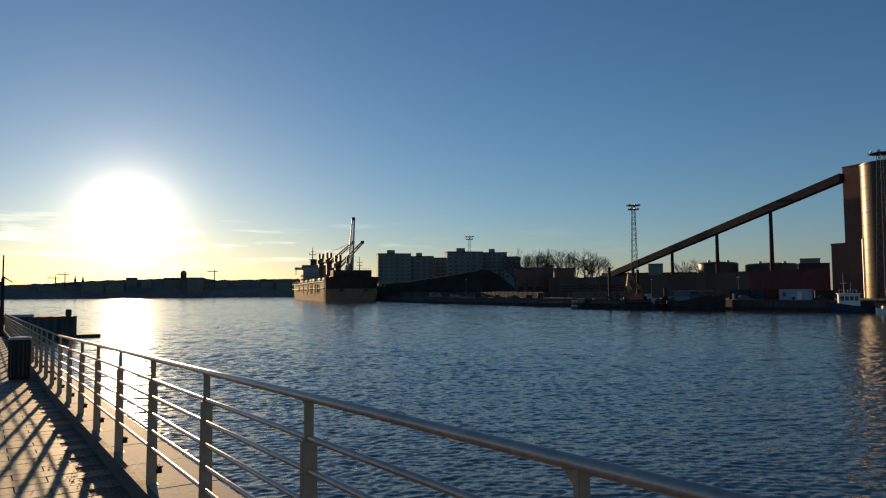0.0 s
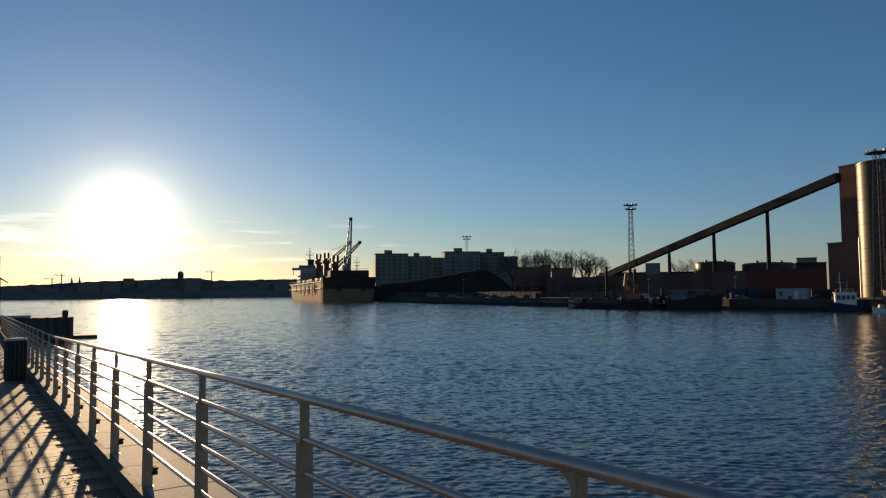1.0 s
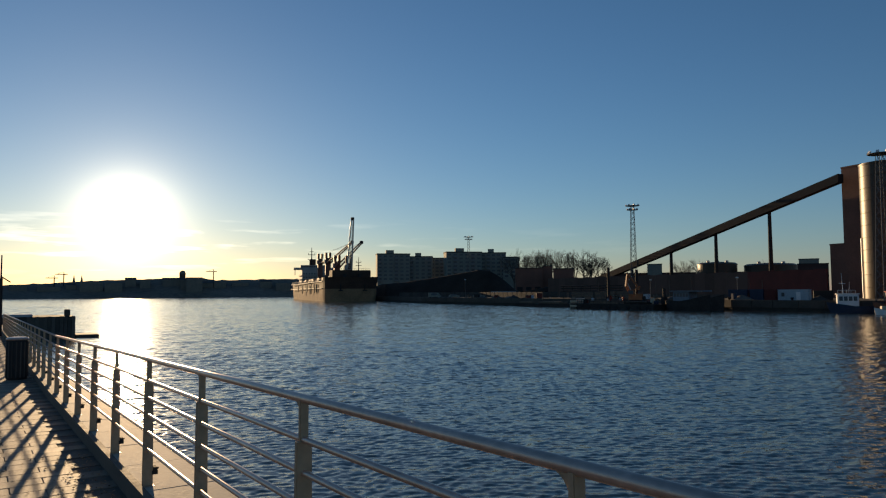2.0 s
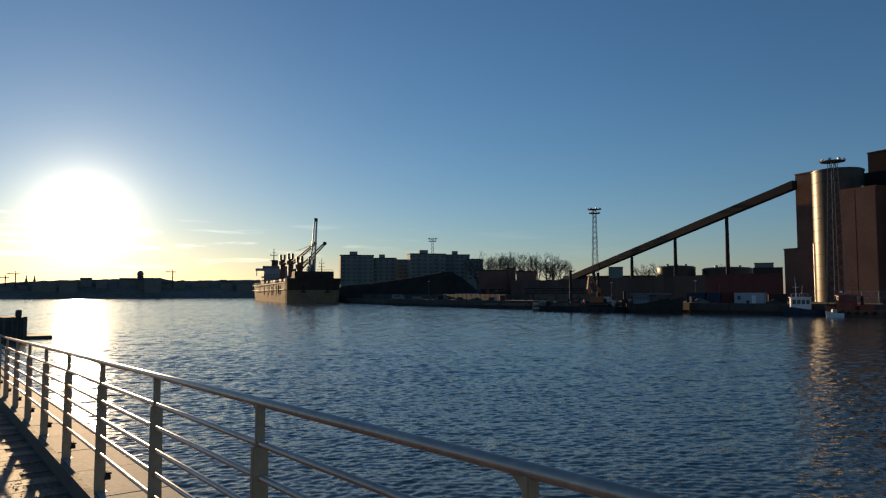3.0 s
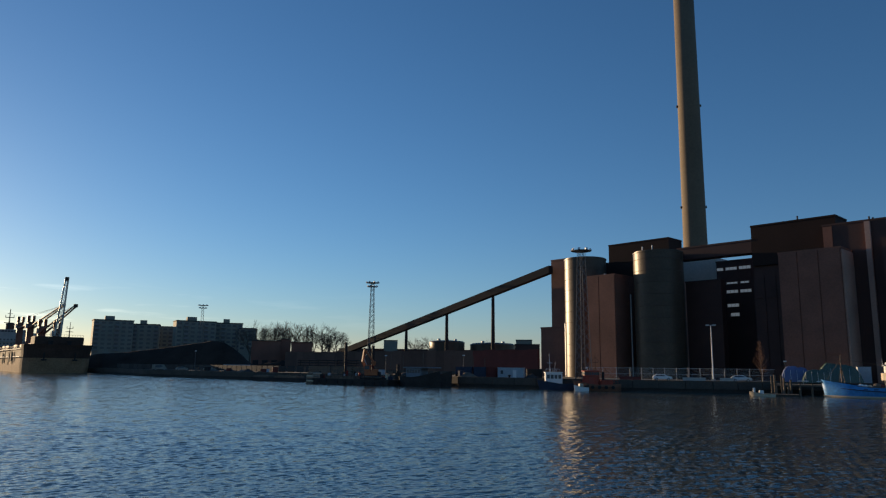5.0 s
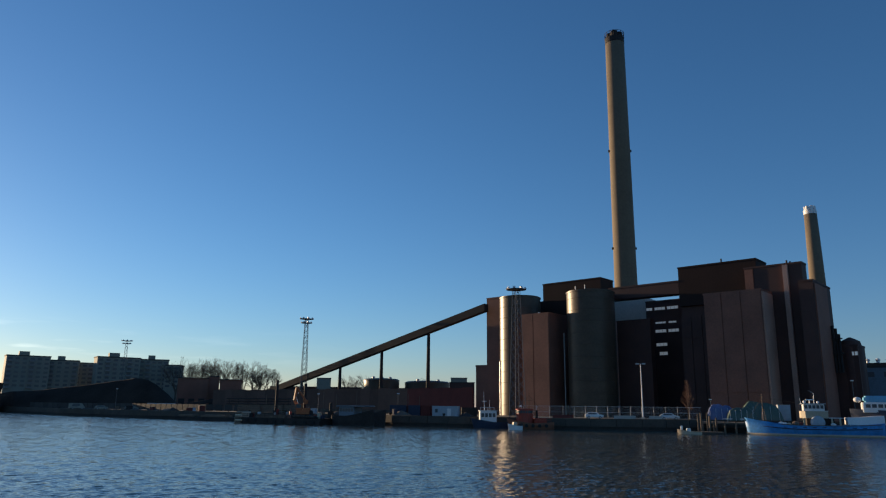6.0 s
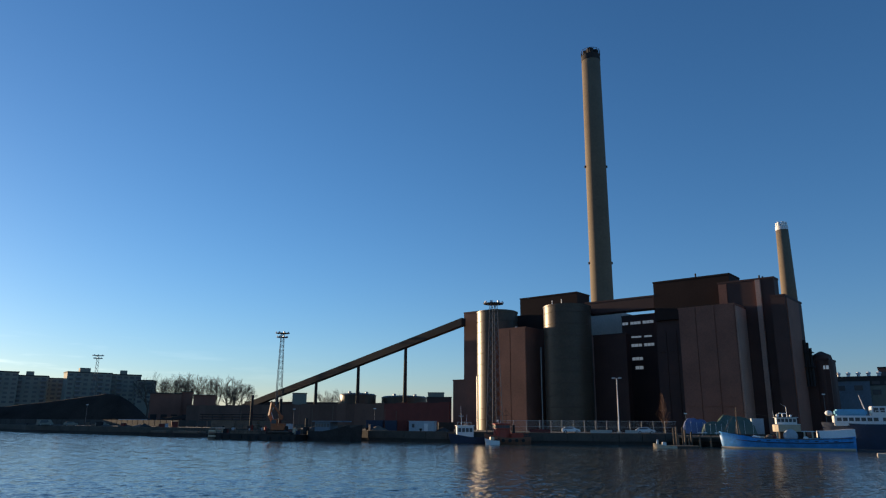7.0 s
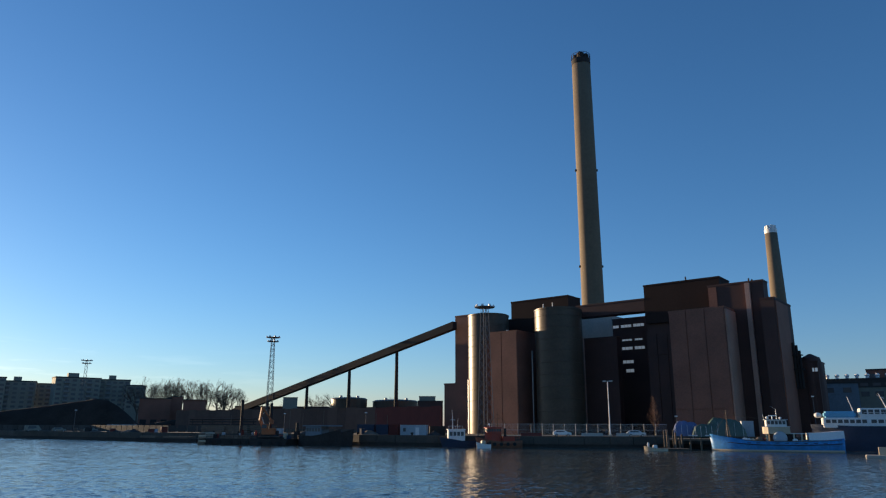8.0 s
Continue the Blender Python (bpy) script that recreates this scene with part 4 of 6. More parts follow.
# twin-post deck cranes: across, aft, top, tip of the jib
for i, (x, y, z, tip) in enumerate(((0.0, 11, 24.5, (1.0, 5.5, 45.0)), (-2.8, 35, 26.5, (5.5, 3, 32.0)), (-0.5, 87, 31.0, (3.0, 18, 33)), (0.0, 129, 32.5, (2, 78, 27)))):
    crane = part_box("deck_crane", CRANE_BROWN, ship, x - 1.7, x + 1.7, y - 1.5, y + 1.5, 11.404, z - 3.5, 0.25)
    for dx in (-1.25, 1.25):
        part_box("crane_post", CRANE_BROWN, crane, x + dx - 0.75, x + dx + 0.75, y - 1.2, y + 1.6, z - 3.496, z, 0.15)
    part_box("cab", SHIPHOUSE, crane, x - 2.6, x - 1.704, y - 1.6, y + 1.0, z - 7.2, z - 4.6, 0.1)
    a, b = Vector((x, y - 1.6, z - 7)), Vector(tip)
    segs, n = [], 12
    for dx in (-1.3, 1.3):
        o = Vector((dx, 0, 0))
        segs.append((a + o, b + o * 0.45, 0.5, 0.36))
    for j in range(n):
        f0, f1 = j / n, (j + 1) / n
        o0, o1 = Vector((1.3 - 0.7 * f0, 0, 0)), Vector((1.3 - 0.7 * f1, 0, 0))
        segs.append((a.lerp(b, f0) + o0, a.lerp(b, f1) - o1, 0.12, 0.12))
        segs.append((a.lerp(b, f0) - o0, a.lerp(b, f0) + o0, 0.12, 0.12))
    jib = sticks("jib", segs, SHIPJIB if i == 0 else CRANE_BROWN, crane, 6)
    sticks("hoist_cable", [(Vector((x + dx, y, z)), b + Vector((dx * 0.3, 0, 0)), 0.07, 0.07) for dx in (-0.8, 0.8)], STEEL_DARK, crane, 4)
    part_box("jib_head", STEEL_DARK, jib, tip[0] - 0.9, tip[0] + 0.9, tip[1] - 0.5, tip[1] + 0.5, tip[2] - 0.7, tip[2] + 0.9, 0.15)

# ---------------------------------------------------------------- city on the far shore
def far_block(a0, a1, e, d, label, roof=0.0):
    w = (at(a1, d) - at(a0, d)).length
    t = thing("city_building", label, "building", facing((a0 + a1) / 2, d), "far city buildings")
    top = height(e, d)
    part_box("wall", HAZE_WALL, t, -w / 2, w / 2, 0, 20, -1, top)
    if roof:
        bm = bmesh.new()
        vs = box(bm, -w / 2 - 0.5, w / 2 + 0.5, -0.5, 20.5, top + 0.004, top + roof)
        for v in vs:
            if v.co.z > top + roof * 0.5:
                v.co.y = 10 + (v.co.y - 10) * 0.2
        part("roof", bm, ROOF, t)


rng = random.Random(5)
a = -33.5
while a < -9:
    w = rng.uniform(0.5, 1.6)
    e = 0.55 + 0.35 * min(1, max(0, (a + 31) / 6)) + rng.uniform(-0.12, 0.16)
    far_block(a, a + w, e, 905 + rng.uniform(0, 25), "hazy city building on the far shore", rng.choice((0, 2.5, 4)))
    a += w + rng.uniform(0.0, 0.9)
far_block(-20.1, -18.9, 1.22, 900, "flat-topped city block on the far shore")
tower = thing("church_tower", "domed church tower on the far shore", "tower", Matrix.Translation(at(-20.36, 930, 0)))
bm = bmesh.new()
z = height(1.75, 930)
lathe(bm, [(3.6, -1), (3.6, z - 5), (3.9, z - 5), (3.7, z - 3), (2.8, z - 1.2), (1.2, z - 0.2), (0.2, z)], 24)
part("shaft", bm, HAZE_WALL, tower, smooth=True)
for az in (-27.75, -27.25):
    spire = thing("church_spire", "slim pointed church spire on the far shore", "spire", Matrix.Translation(at(az, 960, 0)), "spires")
    bm = bmesh.new()
    z = height(1.38, 960)
    lathe(bm, [(2.0, 0), (2.0, z - 9), (1.8, z - 9), (0.1, z)], 8)
    part("tower", bm, HAZE_WALL, spire)
for az, e in ((-18.1, 1.68), (-28.4, 1.42), (-29.0, 1.15)):
    z = height(e, 940)
    c = thing("tower_crane", "distant construction tower crane", "crane", facing(az, 940), "tower cranes")
    sticks("mast", [((0, 0, 0), (0, 0, z), 0.6, 0.6)], STEEL_DARK, c)
    sticks("boom", [((-9, 0, z), (4, 0, z), 0.4, 0.5), ((0, 0, z + 3), (-8, 0, z), 0.15, 0.15), ((0, 0, z), (0, 0, z + 3), 0.4, 0.3)], STEEL_DARK, c)

# ---------------------------------------------------------------- round tanks and far sheds behind the yard wall
for a0, a1, e, lab in ((20.1, 22.95, 2.1, "low round storage tank behind the yard wall"), (23.4, 27.0, 1.95, "wide low round storage tank behind the yard wall")):
    d = 330
    r = math.radians(a1 - a0) * d / 2
    t = thing("storage_tank", lab, "tank", Matrix.Translation(at((a0 + a1) / 2, d)), "storage tanks")
    top = height(e, d - r)
    bm = bmesh.new()
    lathe(bm, [(r, G), (r, top - 0.8), (r + 0.15, top - 0.8), (r + 0.15, top - 0.5), (r * 0.9, top + 0.1), (r * 0.3, top + 0.5), (0.3, top + 0.6)], 48)
    part("shell", bm, SILO, t)
    for i in range(3):
        bm = bmesh.new()
        lathe(bm, [(0.7, top - 0.6), (0.7, top + 0.9), (0.4, top + 1.1)], 12, Matrix.Translation((-r * 0.6 + i * r * 0.5, -r * 0.3, 0)))
        part("vent", bm, GALV, t)
for a0, a1, e, d, mat, lab in ((16.4, 17.5, 2.05, 420, "FLAT", "small grey equipment house beyond the yard"), (27.1, 28.4, 2.2, 400, "FLAT", "grey block behind the yard wall"), (27.0, 29.0, 1.85, 395, "ROOF", "long dark low shed behind the yard wall"), (12.8, 20.0, 1.35, 430, "ROOF", "long low dark shed behind the yard")):
    w = (at(a1, d) - at(a0, d)).length
    t = thing("shed", lab, "shed", facing((a0 + a1) / 2, d), "yard sheds")
    part_box("wall", FLAT if mat == "FLAT" else BRICK_DARK, t, -w / 2, w / 2, 0, 10, G, height(e, d))
    part_box("roof", ROOF, t, -w / 2 - 0.2, w / 2 + 0.2, -0.2, 10.2, height(e, d) + 0.004, height(e, d) + 0.3)

# ---------------------------------------------------------------- right end of the plant
t = thing("transformer_house", "small dark plant annex with a stepped roof and pipes", "annex", PLANT)
block(t, "wall", BRICK_DARK, -43.48, -38.2, 196, 204, 20.5)
bm = bmesh.new()
lathe(bm, [(2.6, G), (2.6, 20.2), (2.2, 21.8), (0.3, 22.8)], 28, Matrix.Translation((-40.2, 198.4, 0)))
part("drum", bm, BRICK_DARK, t)
for u, z in ((-42.9, 25.5), (-42.2, 24.8), (-41.6, 23.4)):
    bm = bmesh.new()
    tube(bm, (u, 194.2, 14), (u, 194.2, z), 0.32, seg=10)
    part("pipe", bm, STEEL_DARK, t)
part_box("platform", STEEL_DARK, t, -43.4, -41.0, 193.4, 195.2, 18.6, 18.9)
part_box("platform", STEEL_DARK, t, -43.4, -41.0, 193.4, 195.2, 22.2, 22.4)
for z in (18.2,):
    for u in (-39.4, -38.6):
        part_box("window", PANE, t, u - 0.3, u + 0.3, 195.9, 195.99, z, z + 0.9)
for a0, a1, e, d, mat, lab in ((57.15, 59.3, 2.9, 235, BLUEGREY, "grey-blue low industrial hall"), (59.3, 66.0, 2.6, 240, FLAT, "long pale low industrial hall"), (57.1, 66.0, 3.15, 260, ROOF, "dark flat-roofed hall behind"), (59.9, 61.8, 3.75, 275, BRICK, "red-brown brick house on the roofline")):
    w = (at(a1, d) - at(a0, d)).length
    t = thing("industrial_hall", lab, "hall", facing((a0 + a1) / 2, d), "industrial halls")
    top = height(e, d)
    part_box("wall", mat, t, -w / 2, w / 2, 0, 12, G, top)
    part_box("roof", ROOF, t, -w / 2 - 0.2, w / 2 + 0.2, -0.2, 12.2, top + 0.004, top + 0.4)
    n = int(w / 3.2)
    for i in range(n):
        part_box("window", GLASS_DARK, t, -w / 2 + 0.5 + i * w / n, -w / 2 + 2.6 + i * w / n, -0.08, -0.004, top - 2.6, top - 1.2)
    if d == 260:
        for i in range(7):
            bm = bmesh.new()
            lathe(bm, [(0.5, top + 0.4), (0.5, top + 1.1), (0.75, top + 1.3), (0.6, top + 1.7), (0.1, top + 1.9)], 12, Matrix.Translation((-w / 2 + 1.5 + i * 2.8, 2, 0)))
            part("roof_vent", bm, WHITE, t)

# ---------------------------------------------------------------- quay furniture
t = thing("street_lamp", "tall grey steel lamp post on the quay", "street lamp", facing(42.07, 178, G))
h = height(3.36, 178) - G
sticks("pole", [((0, 0, 0), (0, 0, h), 0.17, 0.09)], WHITE, t, 10)
sticks("bracket", [((-0.8, 0, h), (0.8, 0, h), 0.07, 0.07)], GALV, t, 8)
for x in (-0.75, 0.75):
    part_box("lamp_head", GALV, t, x - 0.45, x + 0.45, -0.25, 0.25, h - 0.12, h + 0.2, 0.08)
part_box("footing", CONCRETE, t, -0.5, 0.5, -0.5, 0.5, -0.1, 0.5, 0.05)
for a, d, e in ((1.9, 290, 0.95), (47.0, 180, 0.65), (56.4, 190, 2.0), (22.9, 196, 0.9), (16.6, 214, 0.8)):
    t = thing("street_lamp", "slim lamp post on the harbour quay", "street lamp", facing(a, d, G), "small lamp posts")
    h = height(e, d) - G
    sticks("pole", [((0, 0, 0), (0, 0, h), 0.09, 0.05)], MAST_STEEL, t, 8)
    part_box("lamp_head", WHITE, t, -0.35, 0.35, -0.2, 0.2, h, h + 0.25, 0.05)

fence = thing("mesh_fence", "tall steel mesh fence along the quay", "fence")
pts = [at(a, d) for a, d in ((32.9, 180), (36, 180), (42, 182), (46.3, 186))]
wires = []
first = None
for a, b in zip(pts, pts[1:]):
    n = int((b - a).length / 2.5)
    for i in range(n):
        p, q = a.lerp(b, i / n), a.lerp(b, (i + 1) / n)
        m = Matrix.Translation((p.x, p.y, G))
        if first is None:
            first = sticks("post", [((0, 0, 0), (0, 0, 3.0), 0.07, 0.07)], GALV, fence, 6)
            first.matrix_basis = m
        else:
            share("post", first, fence, m)
        for z in (0.15, 1.5, 2.9):
            wires.append((p + Vector((0, 0, G + z)), q + Vector((0, 0, G + z)), 0.035, 0.035))
        for j in range(1, 12):
            w = p.lerp(q, j / 12)
            wires.append((w + Vector((0, 0, G + 0.1)), w + Vector((0, 0, G + 2.9)), 0.014, 0.014))
tagged(sticks("wire_mesh", wires, GALV, fence, 3), kind="stuff")

fence = thing("site_fence", "low grey panel fence along the coal quay", "fence")
pts = [at(a, d) for a, d in ((-3.5, 352), (3, 290), (8.2, 245), (11, 232))]
first = None
for a, b in zip(pts, pts[1:]):
    n = int((b - a).length / 3.5)
    ang = math.atan2((b - a).y, (b - a).x)
    for i in range(n):
        p = a.lerp(b, i / n)
        m = Matrix.Translation((p.x, p.y, G)) @ Matrix.Rotation(ang, 4, "Z")
        if first is None:
            first = part_box("panel", FENCE, fence, 0, 3.3, -0.05, 0.05, 0.3, 2.3)
            first.matrix_basis = m
        else:
            share("panel", first, fence, m)


def car(place, label, paint, van=False):
    t = thing("van" if van else "car", label, "van" if van else "car", place, "parked vehicles")
    L, W, H = (5.2, 1.95, 2.2) if van else (4.4, 1.8, 1.48)
    bm = bmesh.new()
    prof = [(-L / 2, 0.35), (L / 2, 0.35), (L / 2, 0.8), (L * 0.46, 0.95), (L * 0.28, 1.0), (L * 0.13, H), (-L * 0.33, H - 0.04), (-L * 0.47, 1.05), (-L / 2, 0.95)]
    if van:
        prof = [(-L / 2, 0.4), (L / 2, 0.4), (L / 2, 0.9), (L * 0.42, 1.15), (L * 0.3, H), (-L / 2, H)]
    lo = [bm.verts.new((x, -W / 2, z)) for x, z in prof]
    hi = [bm.verts.new((x, W / 2, z)) for x, z in prof]
    n = len(prof)
    for i in range(n):
        bm.faces.new((lo[i], lo[(i + 1) % n], hi[(i + 1) % n], hi[i]))
    bm.faces.new(lo[::-1])
    bm.faces.new(hi)
    for v in bm.verts:
        if v.co.z > 1.2:
            v.co.y *= 0.86
    bmesh.ops.bevel(bm, geom=bm.edges[:], offset=0.05, segments=2, affect="EDGES")
    part("body", bm, paint, t)
    for s in (-1, 1):
        y = s * W * 0.452
        bm = bmesh.new()
        z0, z1 = 1.05, H - 0.12
        vs = [bm.verts.new(p) for p in ((-L * 0.38, y * 1.04, z0), (L * 0.22, y * 1.04, z0), (L * 0.12, y * 0.96, z1), (-L * 0.3, y * 0.96, z1))]
        vs2 = [bm.verts.new((v.co.x, v.co.y + s * 0.03, v.co.z)) for v in vs]
        for i in range(4):
            bm.faces.new((vs[i], vs[(i + 1) % 4], vs2[(i + 1) % 4], vs2[i]))
        bm.faces.new(vs)
        bm.faces.new(vs2)
        part("side_window", bm, GLASS_DARK, t)
        for x in (-L * 0.31, L * 0.31):
            bm = bmesh.new()
            tube(bm, (x, y - s * 0.1, 0.33), (x, y + s * 0.09, 0.33), 0.33, seg=18)
            wheel = part("wheel", bm, TYRE, t)
            bm = bmesh.new()
            tube(bm, (x, y + s * 0.04, 0.33), (x, y + s * 0.1, 0.33), 0.2, seg=12)
            part("rim", bm, GALV, wheel)


car(facing(44.0, 178, G, 8), "silver parked car on the quay", CAR_SILVER)
car(facing(38.4, 178, G, 4), "white parked car behind the quay edge", WHITE)
car(facing(1.0, 292, G, 10), "grey parked car beside the coal heap", FLAT)
car(facing(-0.6, 300, G, 14), "grey parked van beside the coal heap", FLAT, True)
car(facing(3.0, 280, G, 10), "grey parked car by the coal quay", FLAT)
for a, d, w, mat, lab in ((40.7, 175, 5.0, CONCRETE, "low concrete barrier on the quay"), (43.0, 176, 3.0, CONCRETE, "short concrete barrier on the quay"), (36.0, 176, 5.0, RUST, "low dull red barrier on the quay")):
    t = thing("road_barrier", lab, "barrier", facing(a, d, G), "barriers")
    bm = bmesh.new()
    vs = box(bm, -w / 2, w / 2, -0.3, 0.3, -0.02, 0.85)
    for v in vs:
        if v.co.z > 0.5:
            v.co.y *= 0.4
    part("block", bm, mat, t)


def container(a, d, w, h, mat, label, turn=0.0, z=G, kind="container"):
    t = thing("shipping_container" if kind == "container" else "site_cabin", label, kind, facing(a, d, z, turn), "containers and cabins")
    bm = bmesh.new()
    box(bm, -w / 2, w / 2, 0, 2.4, 0, h)
    n = int(w / 0.3)
    for i in range(n):
        x = -w / 2 + (i + 0.5) * w / n
        box(bm, x - 0.07, x + 0.07, -0.06, -0.004, 0.15, h - 0.15)
    part("body", bm, mat, t)
    part_box("roof_frame", mat, t, -w / 2 - 0.04, w / 2 + 0.04, -0.08, 2.44, h + 0.004, h + 0.12)
    if kind == "cabin":
        part_box("window", GLASS_DARK, t, -w * 0.38, -w * 0.28, -0.1, -0.064, 1.0, 1.9)
        part_box("door", WHITE, t, w * 0.1, w * 0.24, -0.1, -0.064, 0.05, 2.0)


container(22.9, 187, 4.6, 2.6, BLUE_DARK, "dark blue shipping container on the quay", -22)
container(24.2, 185, 3.2, 2.6, BLUE_DARK, "dark blue half container on the quay", -20)
container(25.1, 184, 2.6, 2.6, RUST, "rust-red container with a white plate", -18)
container(26.65, 181, 6.6, 2.5, CABIN, "pale blue-grey site cabin on the quay", -14, kind="cabin")
container(28.6, 186, 4.0, 2.2, STEEL_DARK, "dark container beside the annex", 4)
container(51.95, 184, 2.6, 3.6, CABIN, "tall pale corrugated cabinet beside the boats", 8)


# ---------------------------------------------------------------- boats
def windows(parent, x0, x1, y, z0, z1, n):
    for i in range(n):
        w = (x1 - x0) / n
        part_box("window", GLASS_DARK, parent, x0 + w * i + 0.12 * w, x0 + w * (i + 0.88), y - 0.05, y - 0.004, z0, z1)


# blue trawler, bow at its frame's origin, x aft
p, q = at(49.5, 159.5), at(57.9, 162)
BL = Matrix.Translation((p.x, p.y, 0)) @ Matrix.Rotation(math.atan2(q.y - p.y, q.x - p.x), 4, "Z")
n = (q - p).length
blue = thing("fishing_boat", "old bright blue wooden fishing boat with a beige wheelhouse", "boat", BL)
bm = bmesh.new()
hull_mesh(bm, n, 6.0, lambda s: 2.1 + 1.3 * max(0, 1 - s / 0.4) ** 1.6 + 0.6 * max(0, (s - 0.6) / 0.4) ** 2, 1.2, 0.7, 0.12, 0.03)
part("hull", bm, BLUE, blue, smooth=True)
bm = bmesh.new()
hull_mesh(bm, n * 0.995, 6.06, lambda s: 0.42, 1.25, 0.7, 0.0, 0.02)
part("waterline_band", bm, BEIGE, blue, "stained pale band at the waterline")
def rail_line(y, z, k):
    """A strake along the hull's side, following its plan."""
    pts = []
    for i in range(15):
        q = 0.05 + 0.93 * i / 14
        half = 3.0 * (1 - (1 - min(1, q / 0.42)) ** 2.2) * (1 - 0.3 * max(0, (q - 0.6) / 0.4) ** 2)
        pts.append(Vector((q * n, -(half * k + 0.06), z + 0.75 * max(0, 1 - q / 0.4) ** 1.6 + 0.35 * max(0, (q - 0.6) / 0.4) ** 2)))
    return [(p, q, y, y) for p, q in zip(pts, pts[1:])]


sticks("rubbing_strake", rail_line(0.09, 1.35, 1.09), BLUE_DARK, blue, 6, "dark worn rubbing strake")
sticks("cap_rail", rail_line(0.07, 2.1, 1.12), WOOD, blue, 6)
for i in range(9):
    part_box("scupper", HULL_DARK, blue, 6.2 + 1.7 * i, 6.9 + 1.7 * i, -3.42 + 0.02 * abs(i - 4), -3.34 + 0.02 * abs(i - 4), 1.66, 1.78)
# open lower deck, its shade built as a solid dark block; beige bridge front over it, windowed top
house = part_box("deckhouse", HULL_DARK, blue, 10.6, 15.4, -1.5, 1.5, 1.6, 3.45, 0.05)
for x in (9.9, 11.6, 14.8, 16.2):
    part_box("pillar", BEIGE, house, x, x + 0.28, -2.05, -1.77, 1.6, 3.45)
bm = bmesh.new()
prism(bm, [(14.4, -1.9), (14.4, 1.9), (10.4, 1.9), (9.7, 1.2), (9.5, 0), (9.7, -1.2), (10.4, -1.9)], 3.454, 4.8)
band = part("bridge_front", bm, BEIGE, blue, "beige rounded bridge front")
sticks("hand_rail", [((9.4, -1.9, 4.85), (14.5, -1.98, 4.85), 0.05, 0.05), ((14.4, -1.95, 3.5), (16.6, -1.95, 3.5), 0.05, 0.05)], WHITE, band, 6)
top = part_box("wheelhouse", WHITE, blue, 10.2, 13.9, -1.6, 1.6, 4.804, 6.15, 0.08)
windows(top, 10.3, 13.8, -1.6, 5.3, 5.95, 5)
part_box("roof", CABIN, blue, 9.9, 14.2, -1.85, 1.85, 6.154, 6.28, 0.04)
part_box("aft_deck", CABIN, blue, 14.45, 17.0, -1.9, 1.9, 3.46, 3.6, 0.03)
bm = bmesh.new()
vs = box(bm, 17.6, 23.8, -2.2, 2.2, 2.35, 3.75)
for v in vs:
    if v.co.z > 3:
        v.co.y *= 0.82
        v.co.z += 0.06 * (v.co.x - 18)
bmesh.ops.subdivide_edges(bm, edges=bm.edges[:], cuts=4, use_grid_fill=True)
for v in bm.verts:
    v.co.z -= 0.12 * abs(math.sin(v.co.x * 2.1)) * (v.co.z > 3.4)
part("deck_cover", bm, WHITE, blue, "white tarpaulin deck cover")
for i in range(5):
    sticks("cover_prop", [((18.0 + 1.4 * i, -2.15, 1.7), (18.0 + 1.4 * i, -2.15, 2.4), 0.05, 0.05)], WHITE, blue, 5)
sticks("foremast", [((2.9, 0, 2.4), (2.9, 0, 8.2), 0.14, 0.07), ((2.9, 0, 7.4), (0.2, 0, 3.2), 0.03, 0.03), ((2.9, 0, 7.4), (10.4, 0, 6.2), 0.025, 0.025), ((2.4, -0.8, 2.3), (2.9, 0, 6.4), 0.06, 0.05), ((3.4, -0.8, 2.3), (2.9, 0, 6.4), 0.06, 0.05), ((2.3, 0, 7.9), (2.9, 0, 7.7), 0.05, 0.05)], WOOD, blue, 6)
part_box("winch", STEEL_DARK, blue, 4.2, 5.4, -0.9, 0.9, 1.6, 2.7, 0.15)
sticks("aerial", [((12.4, 0.5, 6.3), (12.4, 0.5, 8.3), 0.07, 0.04), ((12.4, 0.5, 8.3), (11.4, 0.5, 8.9), 0.03, 0.02), ((9.9, -0.5, 6.3), (9.7, -0.5, 7.6), 0.04, 0.02), ((10.8, -0.8, 7.0), (12.4, 0.6, 7.0), 0.1, 0.1), ((11.5, -0.2, 6.3), (11.5, -0.2, 7.0), 0.12, 0.1)], WHITE, blue, 6)
for x, r in ((10.5, 0.3), (12.9, 0.25)):
    bm = bmesh.new()
    bmesh.ops.create_uvsphere(bm, u_segments=14, v_segments=8, radius=r, matrix=Matrix.Translation((x, -0.9, 6.28 + r)))
    part("radar_dome", bm, WHITE, blue, smooth=True)
for x, y, r, mat in ((5.9, -2.3, 0.5, WHITE), (6.6, -2.2, 0.42, WHITE), (7.3, -2.5, 0.38, BEIGE), (15.0, -2.6, 0.42, WHITE), (8.6, -1.9, 0.6, WOOD), (9.3, -1.8, 0.5, RUST)):
    bm = bmesh.new()
    bmesh.ops.create_uvsphere(bm, u_segments=14, v_segments=8, radius=r, matrix=Matrix.Translation((x, y, 2.0 + r * 0.6)) @ Matrix.Diagonal((1.15, 1, 0.85, 1)))
    part("fender", bm, mat, blue, smooth=True)
bm = bmesh.new()
lathe(bm, [(0.2, 0), (1.1, 0.05), (1.3, 0.3), (1.1, 0.5), (0.2, 0.6)], 28, Matrix.Translation((12.4, -2.0, 2.65)) @ Matrix.Rotation(radians(90), 4, "X"))
part("life_raft", bm, CABIN, blue, "pale blue round life raft", smooth=True)

